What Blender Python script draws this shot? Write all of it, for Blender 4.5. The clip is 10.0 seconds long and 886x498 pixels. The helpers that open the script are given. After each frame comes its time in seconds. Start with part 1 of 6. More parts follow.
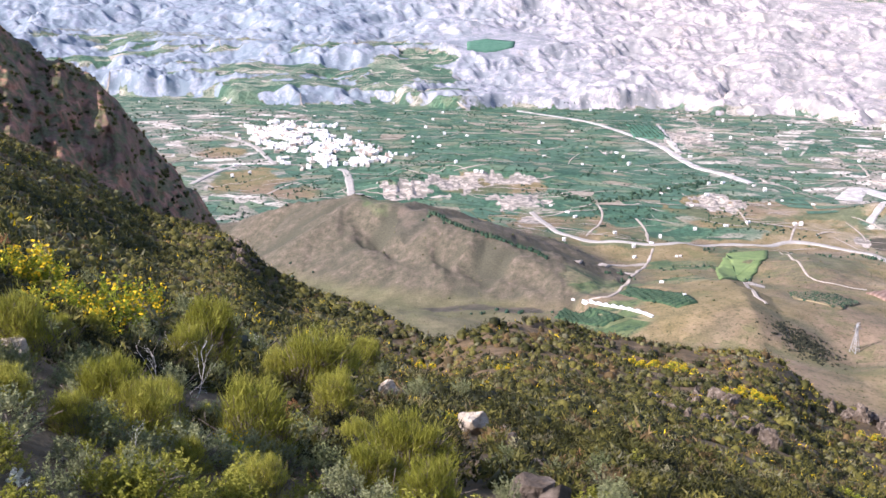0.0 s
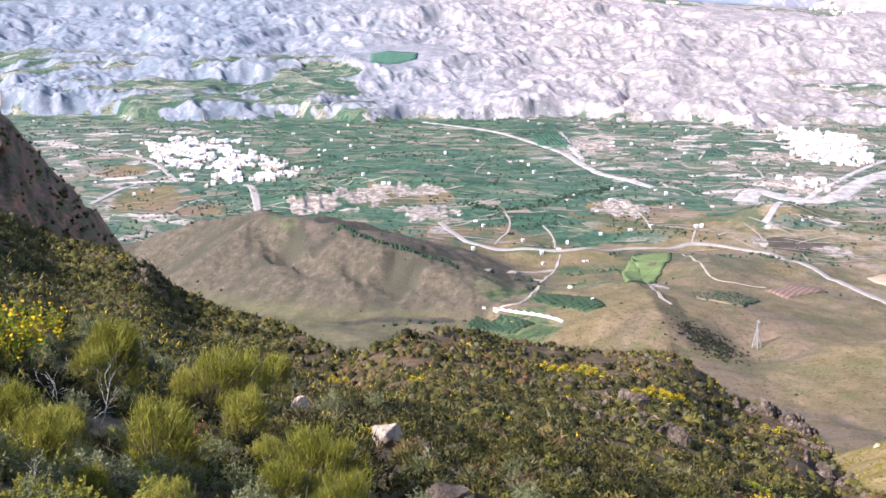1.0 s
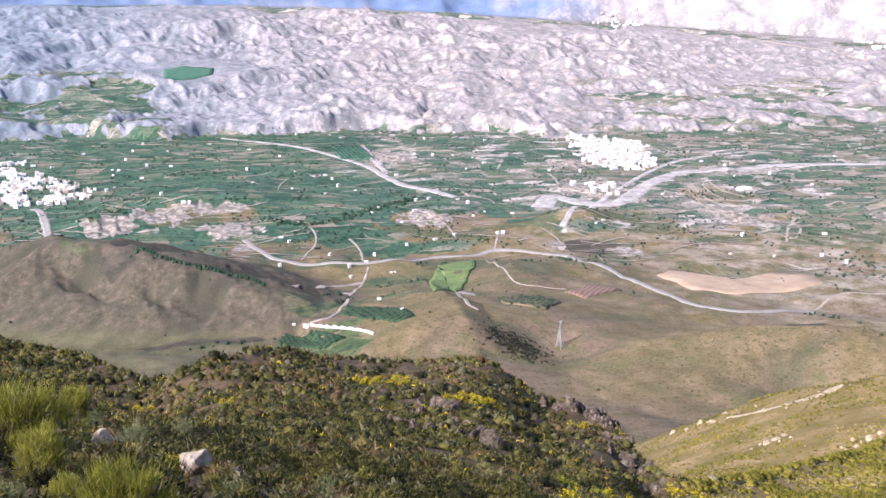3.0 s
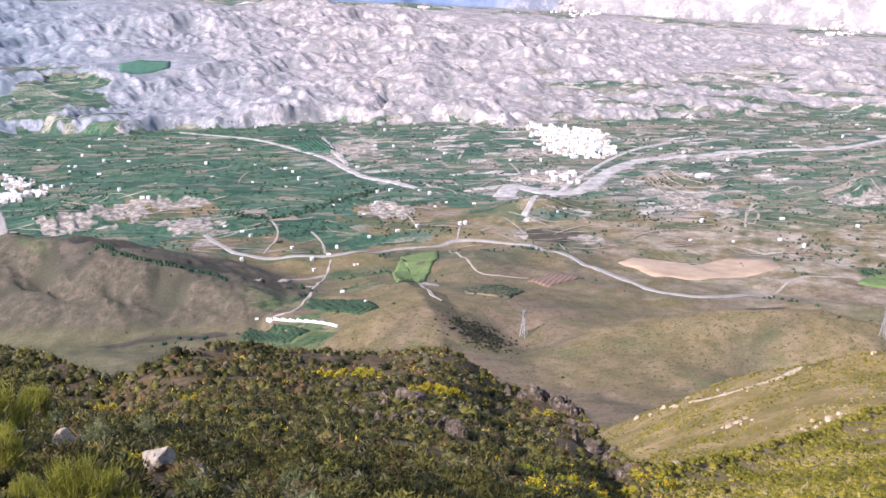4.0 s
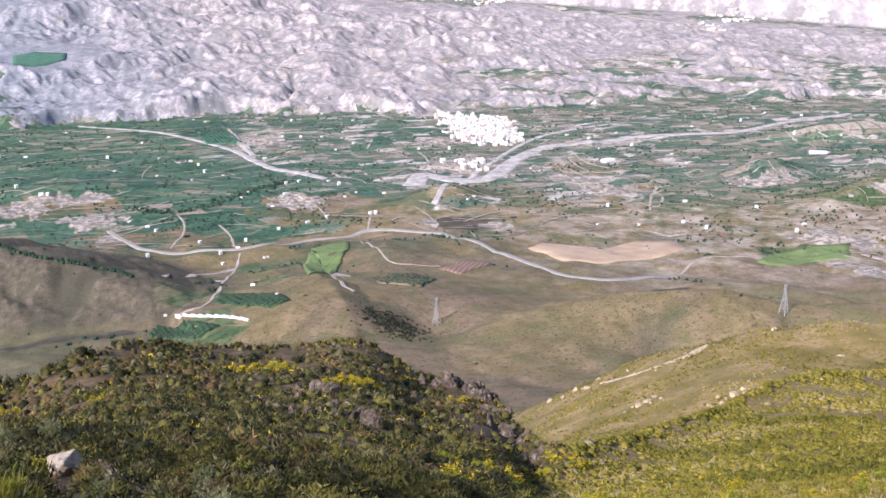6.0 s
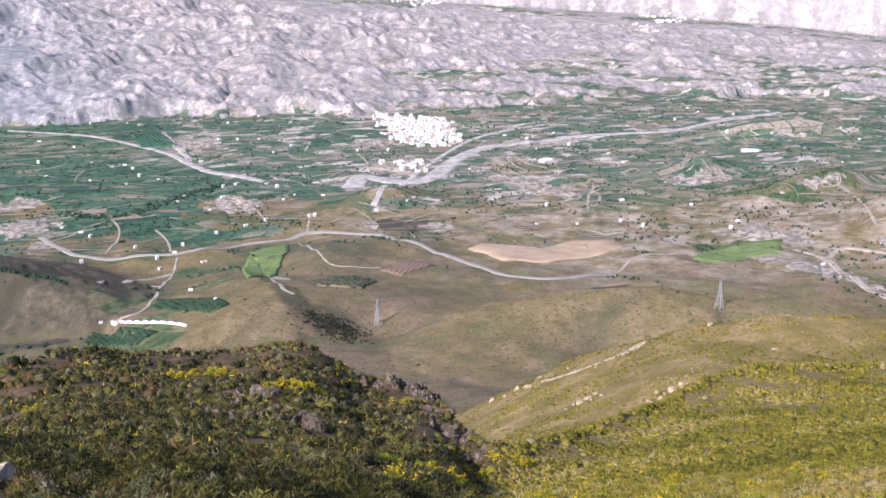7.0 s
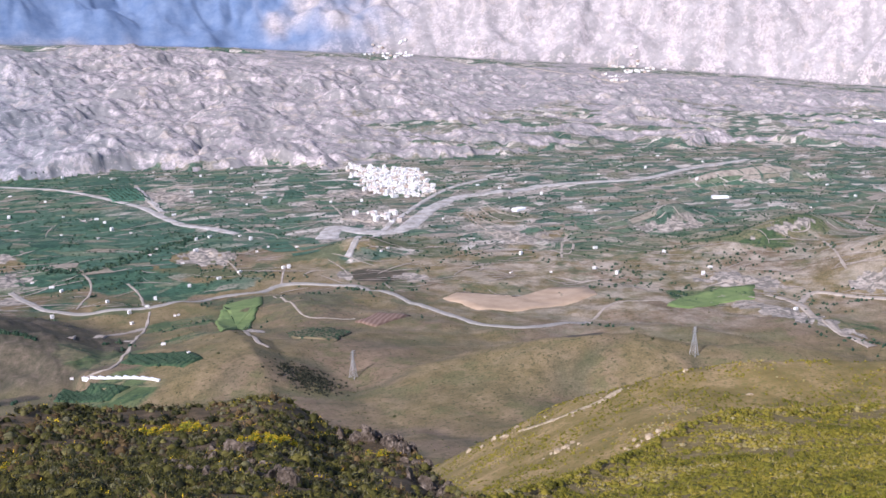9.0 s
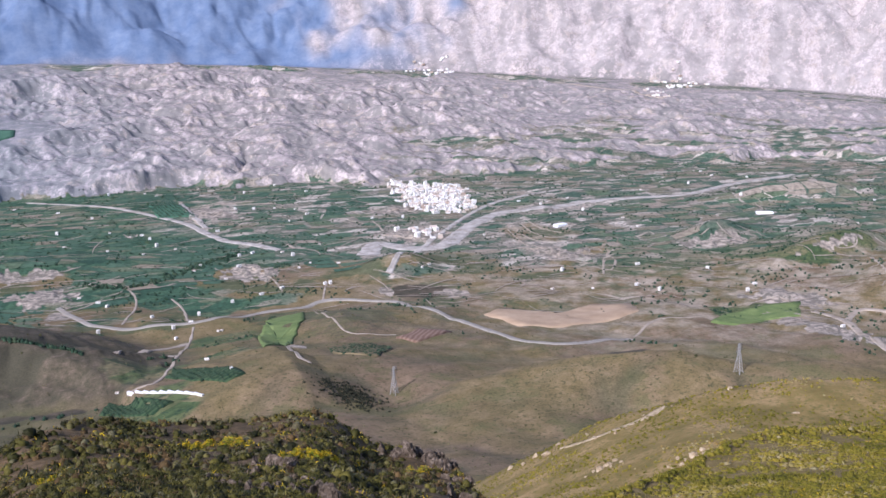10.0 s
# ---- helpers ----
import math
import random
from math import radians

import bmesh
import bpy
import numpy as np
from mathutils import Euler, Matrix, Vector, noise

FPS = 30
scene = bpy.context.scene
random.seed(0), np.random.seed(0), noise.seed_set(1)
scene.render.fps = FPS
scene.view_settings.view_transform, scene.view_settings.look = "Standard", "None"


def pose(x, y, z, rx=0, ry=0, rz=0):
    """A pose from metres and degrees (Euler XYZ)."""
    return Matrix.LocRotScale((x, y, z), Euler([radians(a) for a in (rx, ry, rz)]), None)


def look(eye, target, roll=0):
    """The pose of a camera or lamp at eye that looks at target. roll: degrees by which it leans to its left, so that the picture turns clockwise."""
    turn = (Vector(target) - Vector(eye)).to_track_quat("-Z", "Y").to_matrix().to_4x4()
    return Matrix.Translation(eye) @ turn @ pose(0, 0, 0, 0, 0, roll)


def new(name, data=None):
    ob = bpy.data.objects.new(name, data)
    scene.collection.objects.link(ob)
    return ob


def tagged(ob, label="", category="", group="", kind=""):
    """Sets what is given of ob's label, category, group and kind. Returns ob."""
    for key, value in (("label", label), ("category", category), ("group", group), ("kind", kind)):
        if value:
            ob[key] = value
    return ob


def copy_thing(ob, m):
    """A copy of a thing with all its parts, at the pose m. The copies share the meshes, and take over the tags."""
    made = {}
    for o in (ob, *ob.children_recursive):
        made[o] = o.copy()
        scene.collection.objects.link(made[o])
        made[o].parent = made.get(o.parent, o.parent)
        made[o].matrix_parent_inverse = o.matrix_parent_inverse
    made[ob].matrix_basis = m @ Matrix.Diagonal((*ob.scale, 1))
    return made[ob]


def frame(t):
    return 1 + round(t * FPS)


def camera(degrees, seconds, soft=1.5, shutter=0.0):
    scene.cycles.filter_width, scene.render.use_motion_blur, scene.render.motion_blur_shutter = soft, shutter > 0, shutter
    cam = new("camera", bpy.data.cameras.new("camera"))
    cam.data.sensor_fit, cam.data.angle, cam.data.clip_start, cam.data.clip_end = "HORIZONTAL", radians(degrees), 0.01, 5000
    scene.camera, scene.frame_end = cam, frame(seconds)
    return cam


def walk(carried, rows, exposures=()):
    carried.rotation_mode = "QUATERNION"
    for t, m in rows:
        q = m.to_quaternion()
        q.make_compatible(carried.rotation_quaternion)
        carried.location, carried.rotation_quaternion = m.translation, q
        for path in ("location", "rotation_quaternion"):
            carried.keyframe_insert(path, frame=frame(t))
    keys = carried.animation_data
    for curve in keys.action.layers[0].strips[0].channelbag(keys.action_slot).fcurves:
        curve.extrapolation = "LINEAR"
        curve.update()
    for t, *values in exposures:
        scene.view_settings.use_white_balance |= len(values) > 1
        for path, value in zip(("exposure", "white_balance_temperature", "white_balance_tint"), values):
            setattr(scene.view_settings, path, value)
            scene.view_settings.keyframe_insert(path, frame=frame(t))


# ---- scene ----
# ---- camera: a hand-held pan from a mountain side; EYE is its height over the valley floor ----
EYE = 400.0
cam = camera(47.6, 10.0, soft=1.6)
ROWS = [
    (0.0, 0.000, -17.000, -0.386),
    (0.5, -2.500, -16.904, -0.210),
    (1.0, -5.469, -16.326, -0.026),
    (1.5, -8.579, -15.930, -0.465),
    (2.0, -10.895, -15.865, -0.018),
    (2.5, -14.383, -15.564, -0.329),
    (4.0, -19.065, -16.018, -0.052),
    (4.5, -20.745, -16.269, -0.032),
    (5.0, -22.628, -16.204, 0.047),
    (5.5, -23.523, -16.428, 0.060),
    (7.0, -27.850, -16.559, -0.200),
    (7.5, -29.909, -16.251, -0.091),
    (8.0, -29.691, -15.676, 0.214),
    (8.5, -29.614, -14.777, 0.174),
    (9.0, -29.461, -13.713, 0.184),
    (9.5, -28.583, -13.632, 0.420),
    (10.0, -27.180, -12.783, 0.707),
]
# the arm swings a little to the right as the camera pans
SWING = ((0, 1, 2.5, 4, 5.5, 7.5, 10), (0, 0.045, 0.095, 0.135, 0.17, 0.2, 0.19))
walk(cam, [(t, pose(float(np.interp(t, *SWING)), 0, EYE, 90 + pitch, roll, yaw)) for t, yaw, pitch, roll in ROWS],
     [(0, 1.08, 6000, 25), (2.5, 0.83, 5950, 25), (4.5, 0.68, 5900, 25), (7.5, 0.48, 5900, 24), (8.5, 0.36, 5800, 24), (10, 0.12, 5750, 24)])

# ---- daylight: high sun from the left, thin bright sky ----
SUN_AZ, SUN_EL = -115.0, 36.0
world = bpy.data.worlds.new("sky")
scene.world = world
world.use_nodes = True
wn = world.node_tree
sky = wn.nodes.new("ShaderNodeTexSky")
sky.sky_type, sky.sun_disc = "NISHITA", False
sky.sun_elevation, sky.sun_rotation = radians(SUN_EL), radians(SUN_AZ % 360)
sky.altitude, sky.air_density, sky.dust_density = 900, 1.0, 2.0
wn.links.new(sky.outputs[0], wn.nodes["Background"].inputs[0])
wn.nodes["Background"].inputs[1].default_value = 0.13
sun = new("sun", bpy.data.lights.new("sun", "SUN"))
sun.data.energy, sun.data.angle, sun.data.color = 4.9, radians(0.6), (1.0, 0.95, 0.87)
sa, se = radians(SUN_AZ), radians(SUN_EL)
sun.matrix_world = look((math.sin(sa) * math.cos(se) * 100, math.cos(sa) * math.cos(se) * 100, math.sin(se) * 100 + EYE), (0, 0, EYE))

# ---- materials ----
def rgb(c):
    return (c[0], c[1], c[2], 1.0)


class Mat:
    """A small builder of node materials in object or world space."""

    def __init__(self, name, rough=0.9):
        self.m = bpy.data.materials.new(name)
        self.m.use_nodes = True
        self.t = self.m.node_tree
        self.b = self.t.nodes["Principled BSDF"]
        self.b.inputs["Roughness"].default_value = rough
        self.b.inputs["Specular IOR Level"].default_value = 0.2
        self.pos = self.node("ShaderNodeNewGeometry").outputs["Position"]

    def node(self, kind, **values):
        n = self.t.nodes.new(kind)
        for k, v in values.items():
            n.inputs[k.replace("_", " ")].default_value = v
        return n

    def link(self, a, b):
        self.t.links.new(a, b)

    def noise(self, scale, detail=4.0, rough=0.55, at=None):
        n = self.node("ShaderNodeTexNoise", Scale=scale, Detail=detail, Roughness=rough)
        self.link(at or self.pos, n.inputs["Vector"])
        return n.outputs["Fac"]

    def ramp(self, fac, *stops):
        n = self.node("ShaderNodeValToRGB")
        el = n.color_ramp.elements
        while len(el) < len(stops):
            el.new(0.5)
        for e, (p, c) in zip(el, stops):
            e.position, e.color = p, rgb(c)
        self.link(fac, n.inputs[0])
        return n.outputs[0]

    def step(self, fac, lo, hi):
        n = self.node("ShaderNodeMapRange", From_Min=lo, From_Max=hi)
        n.clamp = True
        self.link(fac, n.inputs[0])
        return n.outputs[0]

    def mix(self, fac, a, b, blend="MIX"):
        n = self.node("ShaderNodeMix")
        n.data_type, n.blend_type = "RGBA", blend
        for v, s in ((fac, 0), (a, 6), (b, 7)):
            if isinstance(v, (int, float)):
                n.inputs[s].default_value = v
            elif isinstance(v, tuple):
                n.inputs[s].default_value = rgb(v)
            else:
                self.link(v, n.inputs[s])
        return n.outputs[2]

    def calc(self, op, a, b=0.0):
        n = self.node("ShaderNodeMath")
        n.operation = op
        for v, s in ((a, 0), (b, 1)):
            if isinstance(v, (int, float)):
                n.inputs[s].default_value = v
            else:
                self.link(v, n.inputs[s])
        return n.outputs[0]

    def attribute(self, name):
        n = self.node("ShaderNodeAttribute")
        n.attribute_name = name
        s = self.node("ShaderNodeSeparateColor")
        self.link(n.outputs["Color"], s.inputs[0])
        return s.outputs

    def bump(self, height, distance, strength=1.0):
        n = self.node("ShaderNodeBump", Strength=strength, Distance=distance)
        self.link(height, n.inputs["Height"])
        self.link(n.outputs[0], self.b.inputs["Normal"])
        return self

    def color(self, c):
        if isinstance(c, tuple):
            self.b.inputs["Base Color"].default_value = rgb(c)
        else:
            self.link(c, self.b.inputs["Base Color"])
        return self

    def random(self):
        return self.node("ShaderNodeObjectInfo").outputs["Random"]

    def island(self):
        return self.node("ShaderNodeNewGeometry").outputs["Random Per Island"]

# ---- land cover: middle, half sizes and strength of patches on the valley floor ----
TERRACES = [
    (-67, 2945, 99, 106, 1), (-121, 2797, 110, 79, 1), (25, 2632, 59, 33, 0.8), (-231, 2830, 80, 59, 1),
    (-139, 2904, 98, 71, 1), (-346, 2737, 93, 74, 0.9), (-25, 2812, 63, 114, 0.9), (-453, 2642, 75, 35, 0.7),
    (870, 2525, 60, 18, 0.7), (716, 2481, 87, 12, 0.8), (1456, 2294, 92, 28, 0.9), (1735, 2309, 130, 42, 0.9),
    (1955, 2209, 116, 69, 0.9), (2433, 2283, 94, 184, 0.8), (2287, 1889, 150, 123, 0.8), (1652, 2312, 96, 12, 0.7),
]
# dark heath, also laid as painted shade on gullies and slopes
HEATH_SHADE_PATCHES = [
    (-36, 1120, 22, 48, 1), (24, 925, 50, 22, 0.9), (70, 905, 30, 18, 0.8),
    (463, 1149, 77, 155, 0.4), (649, 1335, 50, 50, 0.8), (539, 690, 30, 22, 0.9), (-150, 900, 60, 30, 0.8),
]
GREEN_PATCHES = [
    (320, 1680, 87, 116, 0.8), (337, 1424, 49, 75, 0.9), (300, 1156, 60, 68, 0.9), (283, 1494, 43, 73, 0.7),
    (401, 1403, 74, 35, 0.9), (162, 963, 49, 48, 0.6), (146, 823, 38, 58, 0.8), (249, 964, 50, 30, 0.8),
    (688, 1437, 107, 25, 0.8), (895, 1485, 68, 104, 0.9), (1072, 1359, 146, 68, 0.8), (988, 1003, 87, 48, 0.9),
    (1301, 1250, 81, 133, 0.9), (1039, 804, 44, 42, 0.7), (-65, 1238, 35, 87, 0.5), (182, 1395, 47, 29, 0.7),
    (995, 1243, 134, 63, 0.6),
]
CLAY_PATCHES = [
    (-51, 1637, 55, 50, 1), (17, 1678, 57, 48, 0.9), (90, 1715, 97, 26, 0.8), (122, 1577, 53, 52, 1),
    (443, 1579, 46, 61, 0.9), (598, 1379, 12, 30, 1), (681, 1312, 25, 23, 0.9), (974, 1432, 68, 64, 0.6),
    (941, 1506, 40, 100, 0.5), (1265, 1376, 74, 34, 0.8), (526, 2142, 62, 109, 0.8), (1226, 1812, 111, 47, 0.6),
    (1366, 1183, 81, 14, 0.9), (1276, 1367, 63, 27, 0.9), (1098, 1036, 51, 66, 0.8), (1219, 895, 43, 38, 1),
    (1006, 868, 37, 87, 1), (901, 1976, 85, 44, 0.8), (818, 1713, 64, 103, 0.8), (199, 1068, 37, 12, 0.8),
    (345, 1048, 12, 31, 0.8), (131, 1448, 20, 46, 0.9), (1103, 1654, 34, 13, 0.9), (175, 236, 12, 12, 0.9),
]
SCRUB_PATCHES = [
    (481, 1512, 80, 63, 0.9), (578, 1434, 52, 39, 0.9), (656, 1369, 60, 53, 0.9), (931, 1215, 138, 64, 0.8),
    (811, 1258, 76, 62, 0.8), (87, 1681, 114, 57, 0.9), (-340, 1710, 78, 108, 0.9), (-429, 1948, 67, 59, 0.8),
    (-249, 1625, 55, 60, 0.8), (1034, 1616, 76, 90, 0.7),
]


# ---- the lie of the land: heights over the valley floor, in polar form round the mountain side ----
class Noise:
    """Gradient noise on arrays."""

    def __init__(self, seed):
        g = np.random.RandomState(seed)
        self.p = g.permutation(512)
        a = g.rand(512) * 2 * np.pi
        self.gx, self.gy = np.cos(a), np.sin(a)

    def __call__(self, x, y):
        xi, yi = np.floor(x).astype(int), np.floor(y).astype(int)
        fx, fy = x - xi, y - yi
        u, v = fx * fx * fx * (fx * (fx * 6 - 15) + 10), fy * fy * fy * (fy * (fy * 6 - 15) + 10)

        def corner(i, j):
            k = self.p[(self.p[(xi + i) & 511] + yi + j) & 511]
            return self.gx[k] * (fx - i) + self.gy[k] * (fy - j)
        a, b = corner(0, 0), corner(1, 0)
        c, d = corner(0, 1), corner(1, 1)
        return 1.5 * ((a + (b - a) * u) * (1 - v) + (c + (d - c) * u) * v)

    def fbm(self, x, y, octaves=4, gain=0.5):
        s, a = 0, 1.0
        for i in range(octaves):
            s, a = s + a * self(x * 2 ** i + 17.3 * i, y * 2 ** i - 9.1 * i), a * gain
        return s

    def billow(self, x, y, octaves=4, gain=0.5):
        s, a = 0, 1.0
        for i in range(octaves):
            s, a = s + a * np.sqrt(self(x * 2 ** i + 31.7 * i, y * 2 ** i + 11.9 * i) ** 2 + 0.002), a * gain
        return s

    def ridged(self, x, y, octaves=4, gain=0.5):
        s, a, w = 0, 1.0, 1.0
        for i in range(octaves):
            n = (1 - np.abs(self(x * 2 ** i + 31.7 * i, y * 2 ** i + 11.9 * i))) ** 2
            s, w, a = s + a * n * w, np.clip(n * 1.2, 0, 1), a * gain
        return s


N1, N2, N3 = Noise(3), Noise(8), Noise(21)


def tan_deg(a):
    return np.tan(np.radians(a))


def smax(a, b, k):
    h = np.clip(0.5 + 0.5 * (a - b) / k, 0, 1)
    return b + (a - b) * h + k * h * (1 - h)


def ramp01(x, a, b):
    u = np.clip((x - a) / (b - a), 0, 1)
    return u * u * (3 - 2 * u)


# the edge of the near slope and its spur: bearing, dip below the eye, distance
BROW_AZ = [-180, -90, -60, -40, -24.4, -21, -17, -13.3, -11.6, -10.4, -7.5, -4.8, -2.7, -0.5, 0.9, 2.4, 4.1, 7.5, 11, 14.2, 19.6, 22.7, 27.6, 28.9, 31.3, 36, 40, 46, 55, 75, 110, 180]
BROW_DIP = [8, 6, 5, -3, -9.6, -11.9, -14.6, -15.9, -16.7, -18.3, -19.5, -20.4, -21.2, -22.5, -22.7, -21.9, -21.3, -21.3, -22.1, -22.3, -22.1, -24.1, -25.2, -27, -28.6, -27.3, -25.5, -22.3, -20.6, -14, -6, 8]
BROW_R = [60, 60, 80, 120, 145, 145, 140, 130, 124, 122, 118, 112, 106, 90, 76, 80, 86, 95, 98, 100, 100, 95, 90, 80, 62, 75, 92, 118, 130, 120, 80, 60]
# the rounded hill beyond it on the right
HILL_AZ = [20, 28.4, 31.5, 37.3, 43.4, 48.6, 55, 75, 100]
HILL_DIP = [-32, -26.2, -24.7, -22.0, -20.1, -19.2, -18.2, -14, -10]
HILL_R = [330, 330, 320, 300, 290, 300, 320, 300, 260]
# the apron of the mountain down to the valley
APRON_R = [0, 100, 150, 250, 350, 500, 700, 950, 1250, 1450, 9000]
APRON_Z = [-50, -75, -100, -140, -190, -245, -295, -345, -385, -400, -400]
# far side of the valley, and the bench behind the badlands
EDGE_AZ = [-180, -40, -18, -9, 5, 13, 24, 34, 45, 56, 180]
EDGE_R = [3000, 2900, 2850, 2600, 2560, 2600, 2560, 2800, 3050, 3200, 3000]
BENCH_AZ = [-180, -40, 5, 15, 27, 40, 51, 60, 180]
BENCH_DIP = [-3.0, -2.0, -2.0, -2.3, -2.9, -3.6, -4.4, -4.6, -3.0]
BENCH_R = 4250.0


def mound(x, y, az, r, top, length, width, turn):
    """A rounded hill: place by bearing and distance, height, half sizes and the bearing of its length."""
    cx, cy = r * math.sin(radians(az)), r * math.cos(radians(az))
    s, c = math.sin(radians(turn)), math.cos(radians(turn))
    u, v = ((x - cx) * s + (y - cy) * c) / length, ((x - cx) * c - (y - cy) * s) / width
    return top * np.exp(-(u * u + v * v))


# crests of the hill in the valley and of the knoll below the spur: plan and height over the valley floor
HILL_CREST = [(-560, 1420, 8), (-274, 1301, 37), (-184, 1277, 73), (-116, 1225, 95), (-58, 1179, 98), (-12, 1120, 101), (42, 1059, 96), (110, 994, 86), (150, 935, 74), (172, 895, 58)]
KNOLL_CREST = [(111, 792, 79), (146, 787, 85), (186, 804, 94), (224, 809, 101), (265, 808, 105), (295, 803, 94)]


def ridge(x, y, crest, front, back, soft=8.0):
    """A hill along a crest line, with its own steepness on the side towards the mountain and beyond."""
    p = np.array(crest, float)
    best, z = np.full(np.shape(x), 1e9), np.zeros(np.shape(x))
    for (ax, ay, az_), (bx, by, bz) in zip(p, p[1:]):
        lx, ly = bx - ax, by - ay
        u = np.clip(((x - ax) * lx + (y - ay) * ly) / (lx * lx + ly * ly), 0, 1)
        d = np.hypot(x - ax - u * lx, y - ay - u * ly)
        side = (x - ax) * ly - (y - ay) * lx
        fall = d * np.where(side > 0, front, back)
        near = fall < best
        best, z = np.where(near, fall, best), np.where(near, az_ + (bz - az_) * u, z)
    return z - 400 - np.sqrt(best ** 2 + soft ** 2) + soft


def softened(nodes, values, spread):
    """A table of values over bearings, its corners rounded."""
    t = np.arange(-180, 180.1, 0.25)
    k = np.exp(-0.5 * (np.arange(-120, 121) * 0.25 / spread) ** 2)
    return t, np.convolve(np.pad(np.interp(t, nodes, values), 120, mode="edge"), k / k.sum(), "valid")


BROW_FINE = [softened(BROW_AZ, v, 0.6) for v in (BROW_DIP, BROW_R)]
BROW_BROAD = [softened(BROW_AZ, v, 7.0) for v in (BROW_DIP, BROW_R)]
BROW_POWER = softened([-180, -100, -30, -10, 0, 30, 60, 100, 180], [1.4, 1.8, 1.8, 1.35, 1.2, 1.2, 1.35, 1.35, 1.4], 5.0)
HILL_FINE = [softened(HILL_AZ, v, 1.5) for v in (HILL_DIP, HILL_R)]


def near_slope(r, az):
    p = np.interp(az, *BROW_POWER)

    def fall(table):
        dip, rc = (np.interp(az, *t) for t in table)
        zc = rc * tan_deg(dip)
        return -1.62 + (zc + 1.62) * (1 - (1 - np.clip(r / rc, 0, 1)) ** p), rc
    broad, _ = fall(BROW_BROAD)
    fine, rc = fall(BROW_FINE)
    z = broad + (fine - broad) * ramp01(r / rc, 0.35, 0.92)
    d = np.maximum(r - rc, 0)
    z = z - 0.85 * (np.sqrt(d * d + 36) - 6)
    # underfoot the slope is one even plane
    a = np.radians(az)
    return z + (-1.62 - r * (0.25 * np.sin(a) + 0.42 * np.cos(a)) - z) * (1 - ramp01(r, 1.0, 6.0))


def hill_slope(r, az):
    dip, rc = (np.interp(az, *t) for t in HILL_FINE)
    u = np.clip((r - 100) / (rc - 100), 0, 1)
    z = r * tan_deg(-33 + (dip + 33) * u ** 0.75)
    d = np.maximum(r - rc, 0)
    return z - 0.6 * (np.sqrt(d * d + 400) - 20)


def valley(r, az, x, y):
    z = np.interp(r, APRON_R, APRON_Z)
    # low hills of the valley
    z = z + mound(x, y, 2.0, 1780, 22, 150, 60, 95) + mound(x, y, -2.5, 1690, 14, 70, 40, 80)
    z = z + mound(x, y, 24.5, 1640, 24, 70, 45, 80) + mound(x, y, 22, 1250, 14, 160, 120, 90)
    z = z + mound(x, y, 37, 850, 24, 150, 80, 120) + mound(x, y, 50, 880, 38, 170, 80, 130)
    z = z + mound(x, y, 42.5, 1950, 26, 75, 40, 80) + mound(x, y, 49, 1850, 34, 160, 50, 85) + mound(x, y, 56, 1650, 60, 160, 130, 20)
    z = z + mound(x, y, 47, 2420, 40, 190, 60, 100)
    rough = ramp01(r, 260, 600) * (1 - ramp01(r, 1350, 1550))
    z = z + rough * (9 * N1.fbm(x / 210, y / 210, 3) - 5 * N2.ridged(x / 190, y / 190, 2) + 2)
    z = smax(z, ridge(x, y, HILL_CREST, 0.46, 0.38), 14.0) - 2
    # the knoll below the spur breaks off at its end
    z = smax(z, ridge(x, y, KNOLL_CREST, 0.24, 0.26, 14.0), 8.0)
    z = z - mound(x, y, 23.6, 840, 16, 70, 38, 5) + mound(x, y, 13, 640, 16, 46, 36, 100)
    z = z - mound(x, y, -3.6, 1105, 17, 62, 15, 150) - mound(x, y, 1.2, 1010, 9, 60, 12, 140) - mound(x, y, 4.2, 985, 8, 50, 10, 130)
    cut = np.zeros_like(z)
    for px_, py_, pa, pb, k in CLAY_PATCHES:
        if math.hypot(px_, py_) > 600 and pa > 30:
            cut = np.maximum(cut, np.exp(-((x - px_) / pa) ** 2 - ((y - py_) / pb) ** 2))
    z = z + cut * (7 * ramp01(N3.fbm(x / 80, y / 80, 3) + 0.5 * N2.ridged(x / 26, y / 26, 2), 0.15, 0.75) - 3)
    return z + 1.5 * N3.fbm(x / 300, y / 300, 3) * ramp01(r, 1300, 1700)


def foot_line(az, x, y):
    """Distance of the foot of the badlands, with headlands and bays."""
    return np.interp(az, EDGE_AZ, EDGE_R) + 20 + 120 * N2.fbm(x / 300, y / 300, 4)


def tilled_from(az):
    """Distance at which the fields begin below the scrub."""
    return np.interp(az, [-20, 0, 10, 20, 30, 45], [1330, 1390, 1450, 1580, 1660, 1700])


def terraced(r, az, x, y):
    """Where the far side is levelled into green terraces: 0 to 1."""
    foot = foot_line(az, x, y)
    t = ramp01(N2.fbm(np.radians(az) * 3000 / 330, r / 95, 4), 0.0, 0.22) * (1 - ramp01(r, foot + 350, foot + 900)) * np.maximum(ramp01(az + 8 * N1.fbm(x / 240, y / 240, 3), 12, 38) * (1 - ramp01(az, 75, 110)), 1 - ramp01(az + 5 * N1.fbm(x / 240, y / 240, 3), -4, 4))
    for px_, py_, pa, pb, k in TERRACES:
        t = np.maximum(t, k * (1 - ramp01(np.hypot((x - px_) / pa, (y - py_) / pb) + 0.5 * N3.fbm(x / 70, y / 45, 3), 0.7, 1.0)))
    return t


